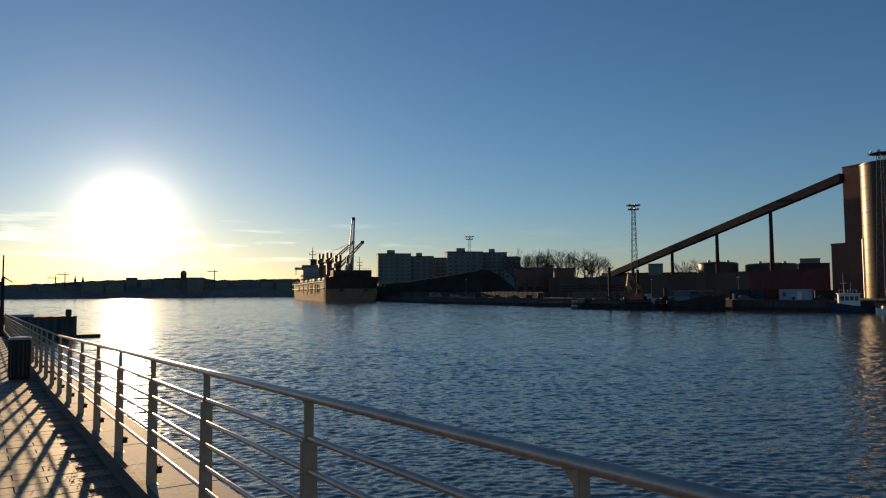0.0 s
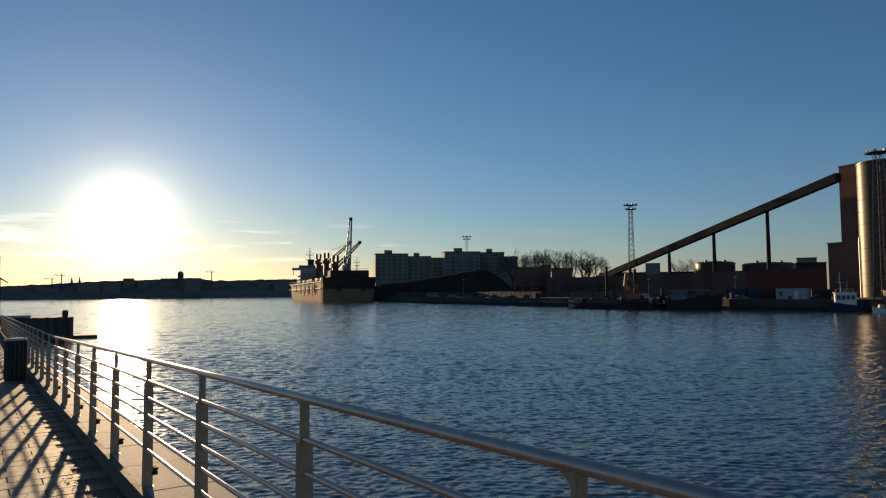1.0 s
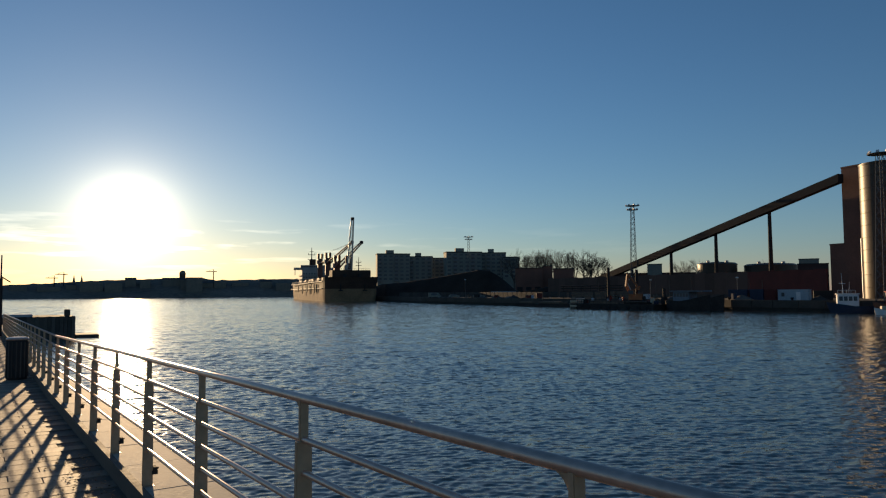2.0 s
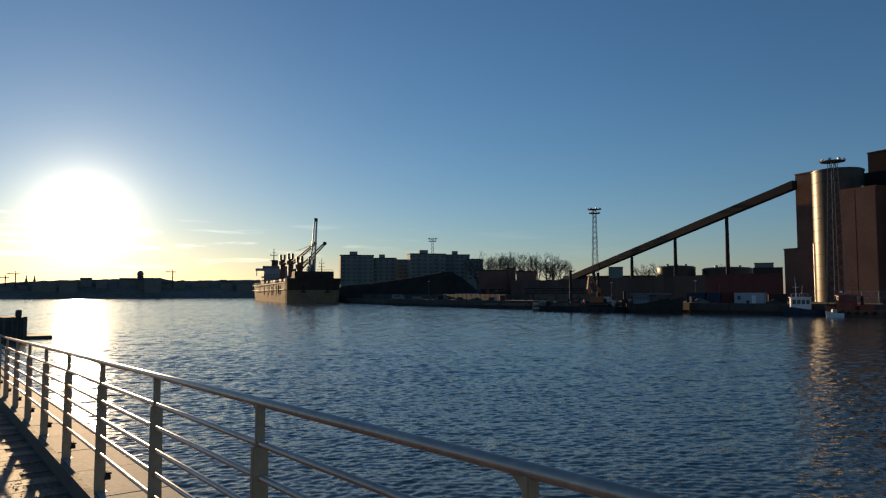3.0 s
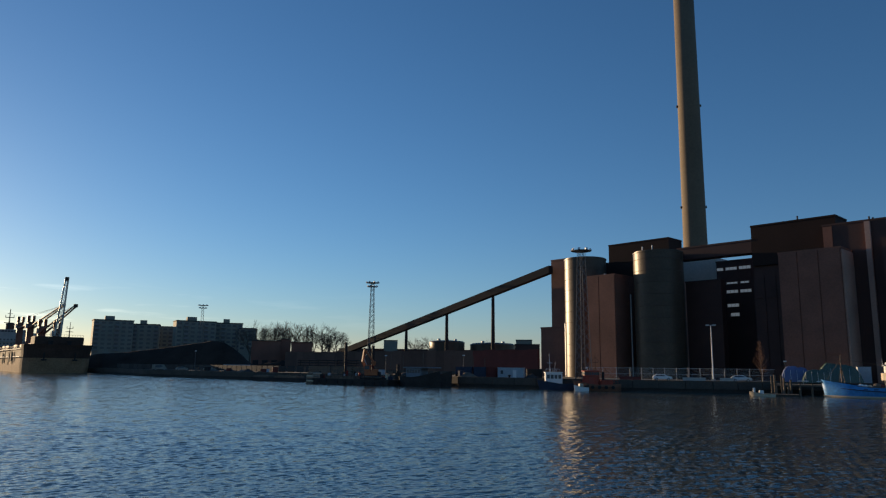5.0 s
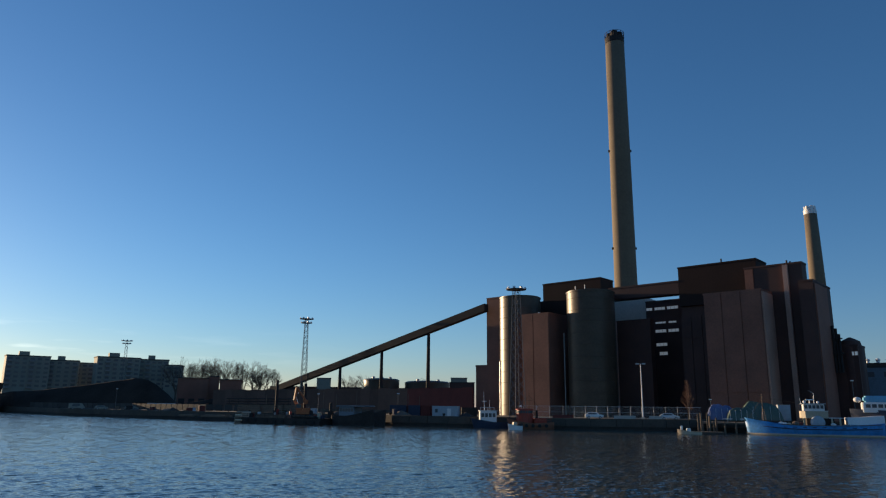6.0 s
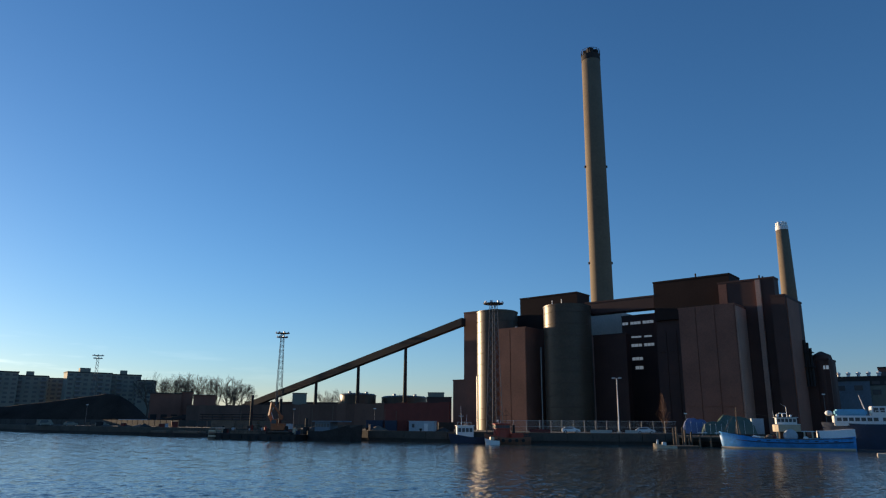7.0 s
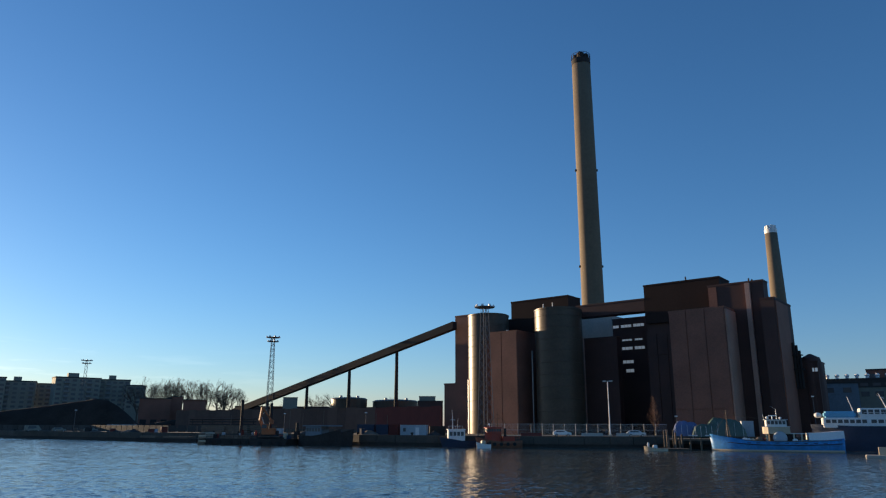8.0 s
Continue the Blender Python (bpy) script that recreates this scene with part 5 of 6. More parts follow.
# white passenger boat behind it
p, q = at(56.35, 173), at(64.0, 176)
ferry = thing("passenger_boat", "white passenger boat with a dark hull", "boat", Matrix.Translation((p.x, p.y, 0)) @ Matrix.Rotation(math.atan2(q.y - p.y, q.x - p.x), 4, "Z"))
n = (q - p).length
bm = bmesh.new()
hull_mesh(bm, n, 6.4, lambda s: 5.0 + 0.4 * max(0, 1 - s / 0.3), 1.0, 0.85, 0.1, 0.04)
part("hull", bm, BLUE_DARK, ferry, "dark navy hull")
deck = part_box("saloon", WHITE, ferry, 1.4, n - 2, -2.6, 2.6, 4.6, 6.7, 0.12, "white saloon with a row of windows")
windows(deck, 1.8, 9.5, -2.6, 5.6, 6.3, 7)
windows(deck, 10.0, 20.0, -2.6, 5.6, 6.3, 8)
part_box("canopy", SKYBLUE, ferry, 1.8, 7.6, -2.4, 2.4, 6.704, 8.0, 0.3, "light blue canopy")
wh = part_box("wheelhouse", WHITE, ferry, 8.4, 14.5, -2.2, 2.2, 6.704, 8.6, 0.1)
windows(wh, 8.6, 14.3, -2.2, 7.4, 8.3, 5)
bm = bmesh.new()
bmesh.ops.create_uvsphere(bm, u_segments=16, v_segments=10, radius=0.62, matrix=Matrix.Translation((0.6, -1.6, 7.2)) @ Matrix.Diagonal((1.2, 1, 0.9, 1)))
part("life_raft", bm, WHITE, ferry, smooth=True)
sticks("mast", [((7.4, 0, 8.0), (6.6, 0, 11.0), 0.1, 0.06), ((13.5, 0, 8.6), (12.4, 0, 11.6), 0.12, 0.06), ((12.0, -0.9, 11.2), (13.4, 0.9, 10.6), 0.05, 0.05)], WHITE, ferry, 6)
sticks("guard_rail", [((9 + i * 0.9, -2.7, 6.7), (9 + i * 0.9, -2.7, 7.7), 0.035, 0.035) for i in range(14)] + [((9, -2.7, 7.7), (20.7, -2.7, 7.7), 0.035, 0.035)], WHITE, ferry, 5)

# pilot boat: dark hull, white cabin; bow to the left
tug = thing("pilot_boat", "small pilot boat with a dark hull and white cabin", "boat", facing(29.05, 168.5, 0, 6))
bm = bmesh.new()
hull_mesh(bm, 8.5, 3.4, lambda s: 1.5 + 0.8 * max(0, 1 - s / 0.5), 0.6, 0.85)
part("hull", bm, BLUE_DARK, tug)
cab = part_box("cabin", WHITE, tug, 1.1, 5.0, -1.2, 1.2, 1.3, 3.9, 0.12, "white cabin")
windows(cab, 1.3, 4.8, -1.2, 2.6, 3.5, 4)
part_box("cabin_roof", WHITE, tug, 0.9, 5.2, -1.35, 1.35, 3.904, 4.1, 0.05)
sticks("mast", [((2.3, 0, 4.1), (2.1, 0, 8.4), 0.07, 0.03), ((1.6, 0, 6.2), (2.8, 0, 6.2), 0.05, 0.05), ((3.4, 0.5, 4.1), (3.6, 0.5, 6.5), 0.04, 0.02)], WHITE, tug, 6)
sticks("guard_rail", [((1.2 + i * 0.8, -1.2, 4.1), (1.2 + i * 0.8, -1.2, 4.8), 0.03, 0.03) for i in range(5)] + [((1.2, -1.2, 4.8), (4.4, -1.2, 4.8), 0.03, 0.03)], WHITE, tug, 5)

# red harbour tug
tug = thing("tug_boat", "old rust-red harbour tug with a dark hull", "boat", facing(31.9, 164.5, 0, 5))
bm = bmesh.new()
hull_mesh(bm, 9.6, 3.8, lambda s: 1.5 + 1.0 * max(0, 1 - s / 0.45) ** 1.4 + 0.25 * max(0, (s - 0.7) / 0.3), 0.7, 0.85)
part("hull", bm, HULL_RED, tug, "rust-brown hull", smooth=True)
bm = bmesh.new()
lathe(bm, [(1.75, 1.0), (1.62, 2.2), (1.55, 3.2), (1.72, 3.3), (1.72, 3.45), (1.6, 3.5), (1.6, 4.35)], 10, Matrix.Translation((3.2, 0, 0)) @ Matrix.Diagonal((1.12, 0.8, 1, 1)))
cab = part("wheelhouse", bm, RED, tug, "red painted ribbed wheelhouse")
for i in range(10):
    t = math.pi * (1 + (i + 0.5) / 10)
    c, n = math.cos(t), math.sin(t)
    sticks("rib", [((3.2 + 1.98 * c, 1.42 * n, 1.2), (3.2 + 1.8 * c, 1.28 * n, 3.3), 0.07, 0.06)], RED, cab, 5)
    m = Matrix.Translation((3.2 + 1.76 * c, 1.26 * n, 3.9)) @ Matrix.Rotation(math.atan2(n / 1.28, c / 1.79), 4, "Z")
    bm = bmesh.new()
    box(bm, 0.0, 0.06, -0.2, 0.2, -0.28, 0.3, m)
    part("window", bm, GLASS_DARK, cab)
bm = bmesh.new()
lathe(bm, [(1.85, 4.354), (1.9, 4.42), (1.8, 4.55), (0.4, 4.68)], 20, Matrix.Translation((3.2, 0, 0)) @ Matrix.Diagonal((1.12, 0.82, 1, 1)))
part("wheelhouse_roof", bm, RED, tug, smooth=True)
part_box("aft_house", RED, tug, 5.2, 8.0, -1.25, 1.25, 1.1, 2.5, 0.15)
for i in range(5):
    part_box("rib", RED, tug, 5.4 + 0.55 * i, 5.48 + 0.55 * i, -1.32, -1.254, 1.2, 2.4)
sticks("mast", [((4.2, 0, 4.6), (4.2, 0, 8.2), 0.08, 0.03), ((3.6, 0, 6.4), (4.8, 0, 6.4), 0.05, 0.05), ((4.2, 0, 7.6), (8.6, 0, 2.4), 0.025, 0.025), ((4.2, 0, 7.6), (0.4, 0, 2.6), 0.025, 0.025)], STEEL_DARK, tug, 6)
sticks("funnel", [((5.9, 0, 2.5), (5.9, 0, 4.3), 0.32, 0.26)], STEEL_DARK, tug, 12)
sticks("searchlight", [((2.4, -0.2, 4.6), (2.4, -0.2, 5.1), 0.05, 0.05), ((2.4, -0.2, 5.2), (2.15, -0.5, 5.2), 0.2, 0.22)], WHITE, tug, 10)
sticks("guard_rail", [((5.4 + 0.7 * i, -1.75, 1.6), (5.4 + 0.7 * i, -1.75, 2.5), 0.03, 0.03) for i in range(6)] + [((5.4, -1.75, z), (8.9, -1.75, z), 0.03, 0.03) for z in (2.05, 2.5)], RED, tug, 5)
for i in range(5):
    bm = bmesh.new()
    lathe(bm, [(0.2, -0.1), (0.38, -0.08), (0.38, 0.08), (0.2, 0.1)], 14, Matrix.Translation((1.8 + 1.5 * i, -2.05, 0.9)) @ Matrix.Rotation(radians(90), 4, "X"))
    part("tyre_fender", bm, TYRE, tug)
dinghy = thing("dinghy", "small white sunlit dinghy beside the red tug", "boat", facing(31.75, 160, 0, 25))
bm = bmesh.new()
hull_mesh(bm, 3.0, 1.5, lambda s: 0.9 + 0.5 * max(0, 1 - s / 0.5), 0.3, 0.9)
part("hull", bm, WHITE, dinghy)
part_box("outboard", HULL_DARK, dinghy, 2.9, 3.3, -0.2, 0.2, 0.2, 1.5, 0.06)
part_box("console", BEIGE, dinghy, 1.0, 1.9, -0.4, 0.4, 0.3, 1.7, 0.08)

# small pontoon with piles and an open boat
pont = thing("pontoon", "low timber pontoon with a small landing", "pontoon", facing(46.0, 156, 0, 6))
for i in range(16):
    part_box("plank", WOOD, pont, -4.0 + 0.55 * i, -3.5 + 0.55 * i, -1.3, 1.3, 0.35, 0.5)
part_box("float", QUAY, pont, -4.0, 4.6, -1.2, 1.2, -0.4, 0.346, 0.05)
skiff = thing("open_boat", "small open white boat tied at the pontoon", "boat", facing(44.65, 152.5, 0, 8))
bm = bmesh.new()
hull_mesh(bm, 4.2, 1.6, lambda s: 0.55 + 0.45 * max(0, 1 - s / 0.5), 0.3, 0.9)
part("hull", bm, BEIGE, skiff)
part_box("console", WHITE, skiff, 1.4, 2.2, -0.4, 0.4, 0.0, 1.2, 0.08)
part_box("outboard", WHITE, skiff, 0.3, 0.7, -0.2, 0.2, 0.6, 1.7, 0.08)
for i, (a, d, z) in enumerate(((46.05, 159, 4.0), (46.25, 160, 4.2), (46.7, 160.5, 4.1), (46.85, 162, 3.6), (47.3, 163, 3.2))):
    t = thing("mooring_pile", "upright grey mooring pile beside the pontoon", "pile", Matrix.Translation(at(a, d)), "mooring piles")
    sticks("shaft", [((0, 0, -2), (0, 0, z), 0.22, 0.2)], WOOD if i % 2 else QUAY, t, 10)
t = thing("landing_stage", "dark timber landing stage in front of the boats", "landing stage", facing(48.3, 166))
part_box("deck", WOOD, t, -6, 8, -1.5, 9, 1.9, 2.25)
for i in range(7):
    sticks("pile", [((-5.6 + 2.2 * i, -1.3, -2), (-5.6 + 2.2 * i, -1.3, 2.4), 0.2, 0.2)], WOOD, t, 8)
for i in range(2):
    part_box("bench", WHITE, t, -1.5 + 3.4 * i, 0.4 + 3.4 * i, -1.0, -0.4, 2.9, 3.05)
    part_box("bench_leg", GALV, t, -0.6 + 3.4 * i, -0.5 + 3.4 * i, -0.75, -0.65, 2.254, 2.896)


def draped(name, a, d, w, dep, h, mat, label, seed, turn=0.0):
    t = thing(name, label, "covered boat", facing(a, d, G, turn), "covered boats")
    bm = bmesh.new()
    bmesh.ops.create_grid(bm, x_segments=90, y_segments=36, size=1)
    for v in bm.verts:
        x, y = v.co.x, v.co.y
        r = max(abs(x) ** 5, abs(y) ** 3)
        z = h * (1 - r * 0.97) + 0.25 * noise.noise((x * 4 + seed, y * 3, 0)) * (1 - r) + 0.3 * abs(noise.noise((x * 11, y * 2.2, seed))) * h * 0.2 - 0.08 * abs(noise.noise((x * 3.5, y * 6, seed + 3))) * h
        v.co = (x * w / 2, y * dep / 2, max(0.02, z * (0.93 + 0.07 * math.cos(x * 2 + seed))))
    part("tarpaulin", bm, mat, t, smooth=True)
    for i in range(5):
        x = (-0.8 + 0.4 * i) * w / 2
        sticks("lashing", [((x, -dep / 2 - 0.03, 0.1), (x, -dep * 0.42, h * 0.75), 0.03, 0.03)], WHITE, t, 4)


draped("covered_boat", 47.7, 181, 6.6, 3.5, 3.7, TARP_BLUE, "boat laid up under a faded blue tarpaulin", 1.0, 5)
draped("covered_boat", 49.0, 178, 6.0, 3.5, 3.3, TARP_GREEN, "boat laid up under a dark green tarpaulin", 4.0, 8)
draped("covered_boat", 50.4, 182, 9.0, 4.0, 4.5, TARP_GREEN, "large boat under a creased green tarpaulin", 8.0, 8)
far_pont = thing("pontoon", "pale concrete floating pontoon with timber edge", "pontoon", facing(61.5, 136, 0, 4))
part_box("float", CONCRETE, far_pont, -5.5, 8, -1.6, 1.6, -0.5, 0.5, 0.08)
part_box("deck_box", BEIGE, far_pont, -3.6, 8, 0.2, 1.4, 0.504, 1.7, 0.06)

# ---------------------------------------------------------------- barges at the conveyor end
barge = thing("work_barge", "low rusty work barge loaded with timber and an excavator", "barge", facing(14.2, 194.5, 0, -40))
bm = bmesh.new()
vs = box(bm, -14.2, 14.2, -3.5, 3.5, -0.8, 1.5)
for v in vs:
    if v.co.z < 0:
        v.co.x *= 0.93
bmesh.ops.bevel(bm, geom=bm.edges[:], offset=0.12, segments=2, affect="EDGES")
part("hull", bm, HULL_DARK, barge)
rng = random.Random(21)
for i in range(9):
    x = -13.6 + 3.2 * i + rng.uniform(-0.6, 0.6)
    bm = bmesh.new()
    lathe(bm, [(0.25, -0.14), (0.5, -0.12), (0.5, 0.12), (0.25, 0.14)], 12, Matrix.Translation((x, -3.66, rng.uniform(0.5, 0.9))) @ Matrix.Rotation(radians(90), 4, "X"))
    part("tyre_fender", bm, TYRE, barge)
for i in range(16):
    x, l = rng.uniform(-9.5, -6.5), rng.uniform(5.5, 9.5)
    part_box("beam", WOOD, barge, x, x + l, -3 + 0.36 * i, -2.72 + 0.36 * i, 1.504, rng.uniform(1.75, 2.3))
for i in range(9):
    y = -2.9 + 0.32 * (i % 5)
    z = 2.34 + 0.34 * (i // 5)
    sticks("pile_tube", [((4.6, y, z - 0.6), (12.0 - 0.4 * (i % 3), y, z - 0.6), 0.16, 0.16)], (STEEL_DARK, MAST_STEEL, WOOD)[i % 3], barge, 8)
for x in (5.4, 8.2, 11.2):
    part_box("bearer", WOOD, barge, x, x + 0.3, -3.1, -1.4, 1.504, 1.576)
for x, y, top in ((-5.5, 2.2, 11.5), (4.2, 2.2, 10.5), (12.8, 2.2, 5.5)):
    spud = sticks("spud_leg", [((x, y, -2), (x, y, top), 0.38, 0.38)], STEEL_DARK, barge, 10)
    part_box("spud_guide", STEEL_DARK, spud, x - 0.6, x + 0.6, y - 0.6, y + 0.6, 1.504, 3.4, 0.08)
# fendered end: stacked round logs, its sunlit tone painted in beige
for i, (z, y0, y1) in enumerate(((0.1, -3.5, 3.3), (0.75, -3.3, 3.5), (1.4, -3.5, 3.4), (2.05, -3.2, 2.8), (2.65, -2.6, 2.0))):
    sticks("end_log", [((-14.55 + 0.05 * (i % 2), y0, z), (-14.5, y1, z), 0.34, 0.3)], BEIGE, barge, 10, "round fender log, sunlit tone in its beige")
    sticks("side_log", [((-14.2, -3.82, z), (-12.3 + 0.3 * (i % 2), -3.82, z), 0.3, 0.28)], BEIGE if i % 2 else WOOD, barge, 10)
for i in range(18):
    x, y = rng.uniform(-12.4, 13.0), rng.uniform(-2.8, 0.6)
    w, d, h = rng.uniform(0.4, 1.3), rng.uniform(0.4, 1.0), rng.uniform(0.4, 1.5)
    z = 2.32 if -9.6 < x < 3.2 else 1.504
    if 4.2 < x < 12.4:
        y = abs(y) * 0.5 - 0.6
    if i % 3 == 0:
        bm = bmesh.new()
        lathe(bm, [(0.29, 0), (0.3, 0.28), (0.29, 0.3), (0.29, 0.58), (0.3, 0.6), (0.29, 0.88)], 12, Matrix.Translation((x, y, z)))
        part("oil_drum", bm, (RED, BLUE_DARK, RUST)[i % 2], barge, smooth=True)
    else:
        part_box("crate", (WOOD, STEEL_DARK, CABIN, RUST, BEIGE)[i % 5], barge, x, x + w, y, y + d, z, z + h, 0.04)
sticks("deck_rail", [((-12.0 + 1.5 * i, -3.4, 1.5), (-12.0 + 1.5 * i, -3.4, 2.6), 0.04, 0.04) for i in range(17)] + [((-12.0, -3.4, z), (12.2, -3.4, z), 0.035, 0.035) for z in (2.1, 2.6)], STEEL_DARK, barge, 5)
exc = thing("excavator", "orange excavator standing on the work barge", "excavator", facing(15.35, 191.5, 1.52, -12))
for y in (-1.1, 1.1):
    bm = bmesh.new()
    box(bm, -2.0, 2.0, y - 0.32, y + 0.32, 0, 0.85)
    bmesh.ops.bevel(bm, geom=bm.edges[:], offset=0.25, segments=3, affect="EDGES")
    part("track", bm, TYRE, exc)
body = part_box("body", ORANGE, exc, -1.2, 2.3, -1.4, 1.4, 0.95, 2.1, 0.15)
part_box("counterweight", STEEL_DARK, body, 2.304, 2.8, -1.3, 1.3, 1.0, 2.0, 0.15)
part_box("engine_cover", ORANGE, body, 0.5, 2.2, -1.2, 1.2, 2.104, 2.6, 0.12)
cab = part_box("cab", ORANGE, exc, -1.3, 0.3, -1.4, -0.3, 2.104, 3.7, 0.1)
part_box("cab_window", GLASS_DARK, cab, -1.15, 0.1, -1.44, -1.404, 2.6, 3.5)
sticks("boom", [((-0.6, 0.3, 1.9), (-2.1, 0.3, 4.6), 0.42, 0.4), ((-2.1, 0.3, 4.6), (-1.7, 0.3, 8.0), 0.4, 0.28)], ORANGE, exc, 4)
sticks("arm", [((-1.9, 0.3, 8.2), (0.9, 0.3, 4.6), 0.3, 0.22)], ORANGE, exc, 4)
sticks("hydraulic_ram", [((-0.5, 0.3, 2.6), (-1.7, 0.3, 5.4), 0.1, 0.1), ((-1.3, 0.3, 6.2), (-0.6, 0.3, 7.2), 0.09, 0.09)], GALV, exc, 8)
bm = bmesh.new()
vs = box(bm, 0.3, 1.5, -0.4, 1.0, 3.6, 4.7)
for v in vs:
    if v.co.z < 4:
        v.co.x = 0.9 + (v.co.x - 0.9) * 0.6
bmesh.ops.bevel(bm, geom=bm.edges[:], offset=0.12, segments=2, affect="EDGES")
part("bucket", bm, ORANGE, exc)
lighter = thing("lighter", "dark laid-up steel lighter with a low wheelhouse", "barge", facing(17.75, 187, 0, -42))
bm = bmesh.new()
hull_mesh(bm, 15.5, 5.0, lambda s: 2.4 + 1.6 * max(0, (s - 0.45) / 0.55) ** 1.2, 0.8, 0.95, 0.08, 0.02)
part("hull", bm, HULL_DARK, lighter)
cab = part_box("wheelhouse", BLUEGREY, lighter, 3.5, 8.5, -1.5, 1.5, 2.2, 4.6, 0.08)
windows(cab, 3.7, 8.3, -1.5, 3.4, 4.2, 5)
part_box("awning", BLUEGREY, lighter, 2.8, 12.5, -2.0, 2.0, 4.604, 4.9, 0.1)
for i, (a, d, w) in enumerate(((9.2, 223, 8.0), (7.2, 233, 5.0))):
    t = thing("flat_barge", "low dark flat barge against the quay", "barge", facing(a, d, 0, -48), "flat barges")
    part_box("hull", HULL_DARK, t, -w, w, -2, 2, -0.5, 1.1, 0.1)
    part_box("cargo", WOOD, t, -w * 0.8, w * 0.5, -1.5, 1.5, 1.104, 1.7, 0.1)
for i in range(3):
    t = thing("timber_stack", "stack of long weathered timber beams on the quay", "timber", facing(11.5 + 1.7 * i, 226 - 5 * i, G, -42), "timber stacks")
    for r in range(4):
        part_box("beam", WOOD, t, -4.5 + 0.2 * (r % 2), 4.5, -1.2, 1.2, 0.02 + 0.62 * r, 0.5 + 0.62 * r, 0.03)

# loose gear left along the quay edge
rng = random.Random(33)
for i in range(46):
    az = rng.uniform(-3.0, 28.5)
    d = edge_distance(az) + rng.uniform(2.0, 9.0)
    m = facing(az, d, G, rng.uniform(-50, 20))
    kind = i % 4
    if kind == 0:
        t = thing("pallet_stack", "stack of weathered timber pallets on the quay", "pallets", m, "quay gear")
        for k in range(rng.randint(3, 9)):
            part_box("pallet", WOOD, t, -0.6, 0.6, -0.5, 0.5, 0.15 * k, 0.15 * k + 0.12)
    elif kind == 1:
        t = thing("bollard", "squat dark iron mooring bollard on the quay", "bollard", facing(az, d - 1.2, G), "quay bollards")
        bm = bmesh.new()
        lathe(bm, [(0.32, 0), (0.26, 0.15), (0.24, 0.5), (0.42, 0.62), (0.42, 0.74), (0.2, 0.82)], 16)
        part("post", bm, STEEL_DARK, t, smooth=True)
    elif kind == 2:
        t = thing("gear_box", "battered steel gear box on the quay", "box", m, "quay gear")
        w, h = rng.uniform(0.8, 2.4), rng.uniform(0.8, 1.9)
        part_box("body", (STEEL_DARK, BLUE_DARK, RUST, CABIN)[rng.randint(0, 3)], t, -w / 2, w / 2, -0.5, 0.6, 0, h, 0.05)
        part_box("lid", MAST_STEEL, t, -w / 2 - 0.05, w / 2 + 0.05, -0.55, 0.65, h + 0.004, h + 0.08, 0.02)
    else:
        t = thing("rubble_heap", "low heap of dark gravel on the quay", "gravel heap", m, "gravel heaps")
        bm = bmesh.new()
        r, h = rng.uniform(1.4, 3.2), rng.uniform(0.7, 1.5)
        lathe(bm, [(r * (1 - q) + 0.05, h * q ** 0.9 * 1.0) for q in (0, 0.2, 0.4, 0.6, 0.8, 0.95)], 22)
        for v in bm.verts:
            v.co *= 1 + 0.16 * noise.noise(v.co * 0.9 + Vector((i, 0, 0)))
        part("heap", bm, (QUAY, GROUND, WOOD)[i % 3], t, smooth=True)

# pipe rack and thin poles between the barge and the yard wall
rack = thing("pipe_rack", "long rack of dark horizontal pipes in front of the yard wall", "pipe rack", facing(12.0, 240, G, -44))
for i in range(7):
    sticks("post", [((-13 + 4.3 * i, 0, 0), (-13 + 4.3 * i, 0, 4.4), 0.14, 0.14)], STEEL_DARK, rack, 6)
for z in (2.6, 3.5, 4.3):
    sticks("pipe", [((-14, -0.2, z), (14, -0.2, z), 0.2, 0.2)], STEEL_DARK, rack, 8)
for i in range(36):
    part_box("slat", WOOD, rack, -14 + 0.78 * i, -13.55 + 0.78 * i, -1.0, -0.9, 0.3, 2.0)
for a, d, e in ((12.6, 230, 0.7), (17.0, 215, 1.1), (18.0, 206, 0.9), (19.6, 205, 1.1), (23.7, 200, 0.9), (24.6, 195, 0.75)):
    t = thing("pole", "thin pale upright pole on the quay", "pole", facing(a, d, G), "thin poles")
    sticks("shaft", [((0, 0, 0), (0.05, 0, height(e, d) - G), 0.1, 0.06)], WOOD, t, 6)

# conveyor of the coal yard and small things beside the heap
t = thing("yard_conveyor", "low dark inclined yard conveyor", "conveyor", facing(8.3, 330, 0, 8))
bm = bmesh.new()
vs = box(bm, -14, 14, -1, 1, 0, 1.6)
for v in vs:
    v.co.z += 5.0 + 0.16 * v.co.x
part("gallery", bm, STEEL_DARK, t)
for x in (-10, -2, 6, 12):
    sticks("trestle", [((x, 0, G), (x, 0, 5.0 + 0.16 * x), 0.25, 0.25)], STEEL_DARK, t, 6)
t = thing("roofed_shelter", "pale flat-roofed shelter beside the coal heap", "shelter", facing(5.0, 290))
part_box("roof", CABIN, t, -5, 5, 0, 5, 4.6, 4.9)
for x in (-4.6, 0, 4.6):
    part_box("post", STEEL_DARK, t, x - 0.1, x + 0.1, 0.2, 0.4, G, 4.596)

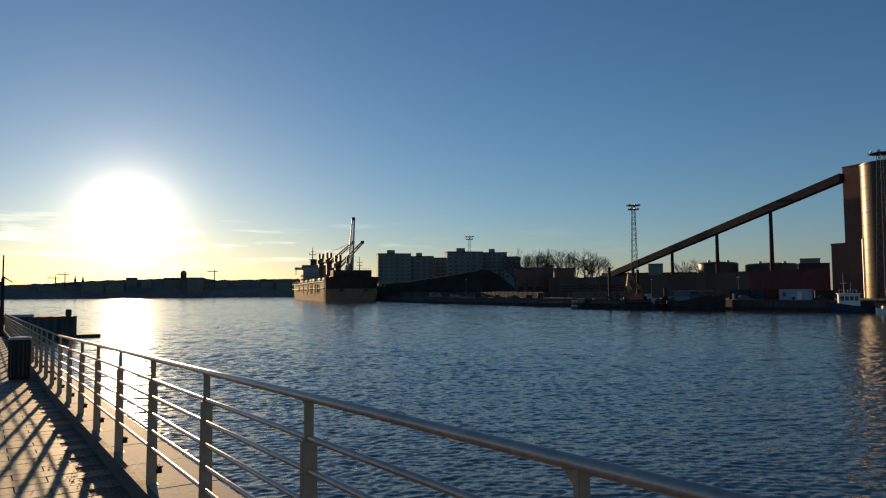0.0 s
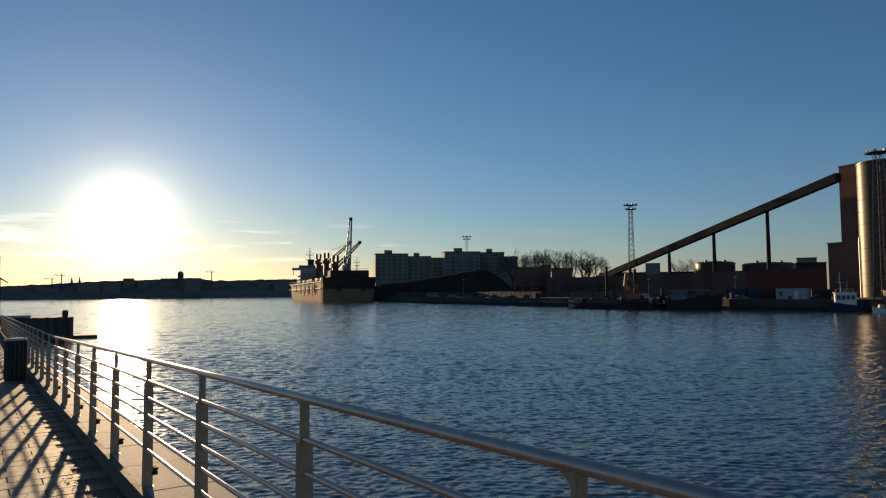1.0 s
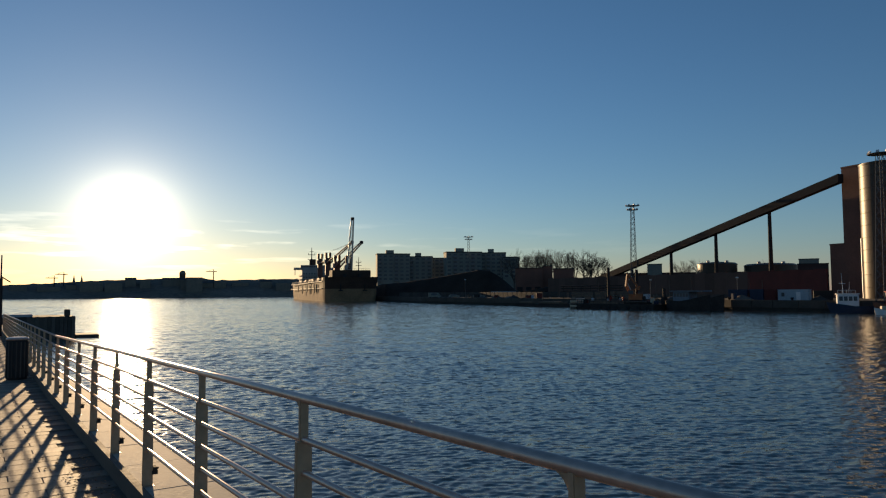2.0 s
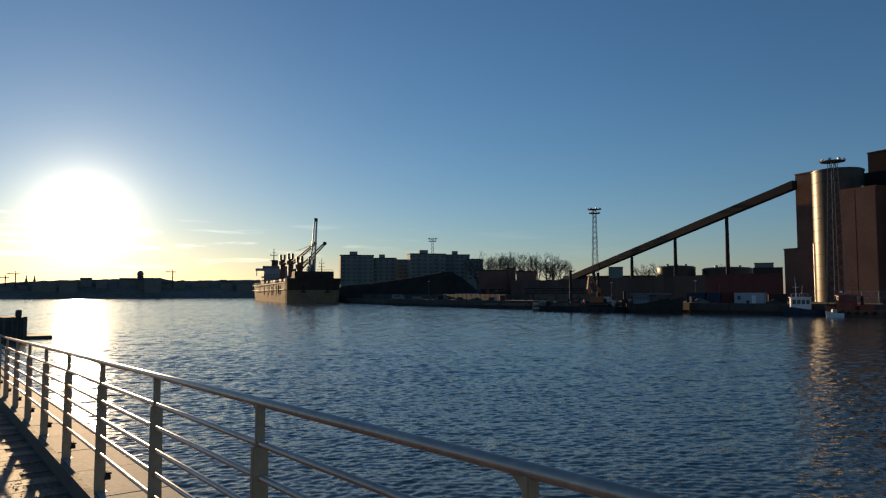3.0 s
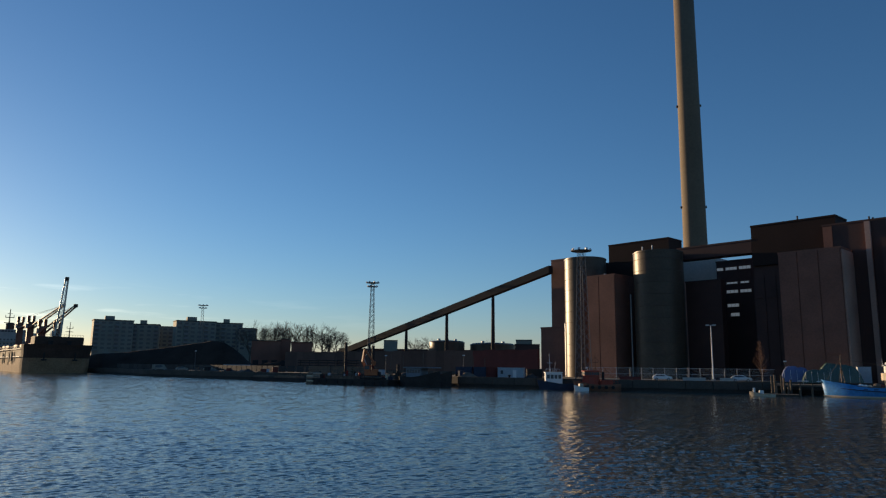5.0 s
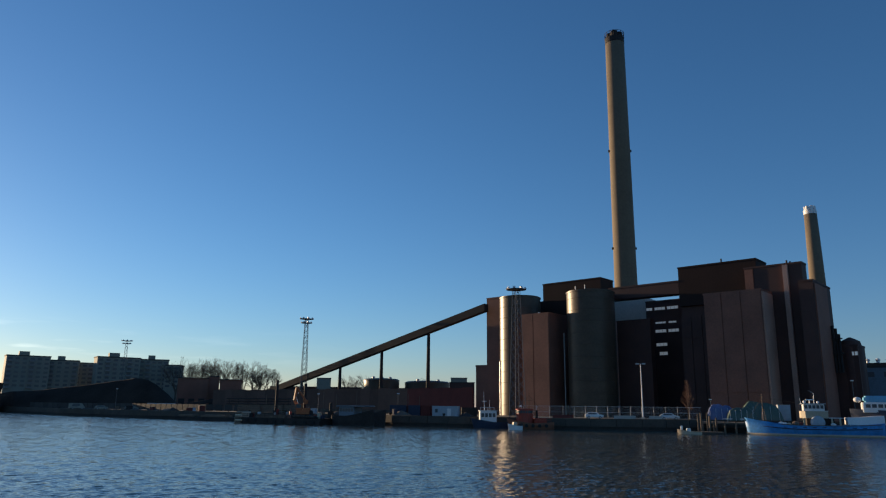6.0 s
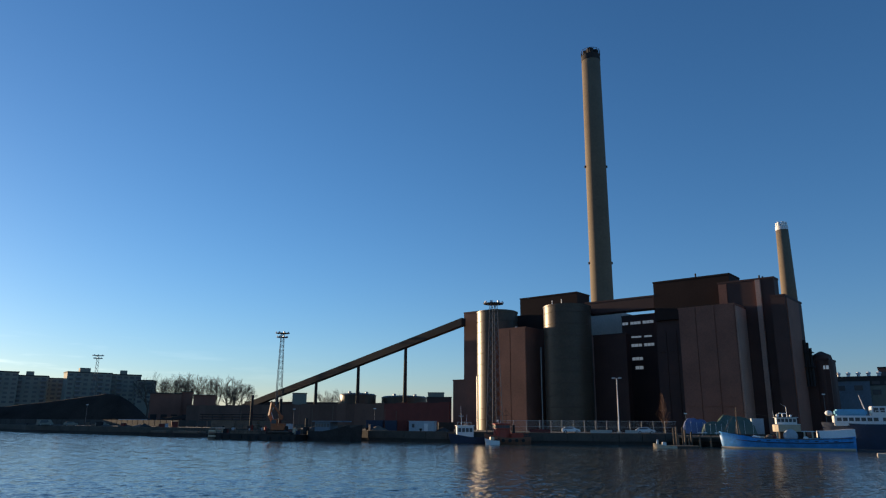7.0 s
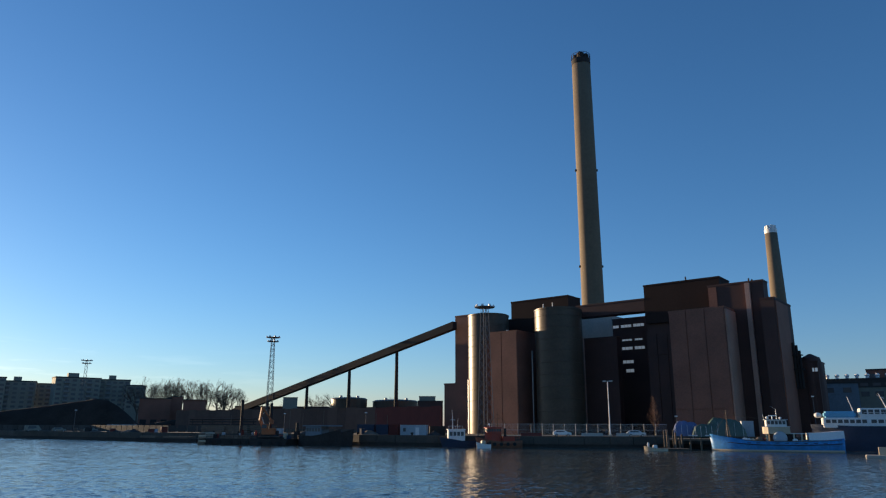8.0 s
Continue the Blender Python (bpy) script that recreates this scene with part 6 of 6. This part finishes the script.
# ---------------------------------------------------------------- beside the promenade
pier = thing("timber_pier", "dark timber-clad pier head beyond the railing", "pier", facing(-29.9, 90, 0, 2))
part_box("core", HULL_DARK, pier, -7.5, 3.7, 0.3, 8, -2, 2.45, 0.05)
for i in range(28):
    part_box("plank", WOOD_DARK, pier, -7.5 + 0.4 * i, -7.13 + 0.4 * i, 0.0, 0.296, -1.5, 2.5 - 0.08 * (i % 3))
part_box("bollard_box", WOOD_DARK, pier, 2.6, 3.2, 1, 1.6, 2.454, 3.25, 0.06)
part_box("deck_cover", CABIN, pier, -3.5, -0.5, 1, 3, 2.454, 2.75, 0.06)
part_box("low_step", WOOD_DARK, pier, 3.75, 6.2, 0.2, 4, -1, 0.35, 0.05)

litter_bin = thing("litter_bin", "dark upright litter bin with a pale metal rim", "litter bin", PROM @ Matrix.Translation((-0.48, 17.95, rail_z(17.95) + DECK)) @ Matrix.Rotation(radians(-6), 4, "Z"))
bm = bmesh.new()
lathe(bm, [(0.225, 0.0), (0.235, 0.05), (0.25, 0.98), (0.235, 1.0)], 28)
part("body", bm, STEEL_DARK, litter_bin, smooth=True)
bm = bmesh.new()
lathe(bm, [(0.255, 1.005), (0.262, 1.03), (0.245, 1.06), (0.16, 1.075)], 28)
part("rim", bm, RAIL, litter_bin, "pale metal rim")
for i in range(16):
    t = 2 * math.pi * i / 16
    bm = bmesh.new()
    box(bm, -0.012, 0.012, -0.006, 0.006, 0.06, 0.96, Matrix.Translation((0.248 * math.cos(t), 0.248 * math.sin(t), 0)) @ Matrix.Rotation(t + math.pi / 2, 4, "Z"))
    part("slat", bm, WOOD_DARK, litter_bin)
pole = thing("lamp_post", "slim dark post beside the promenade", "post", PROM @ Matrix.Translation((-0.35, 47.0, rail_z(47) + DECK)))
sticks("shaft", [((0, 0, 0), (0, 0, 3.5), 0.13, 0.09), ((0, 0, 3.5), (0, 0, 4.9), 0.05, 0.035)], STEEL_DARK, pole, 10)
sticks("arm", [((0, 0, 3.6), (0.5, 0, 3.25), 0.045, 0.035)], STEEL_DARK, pole, 6)
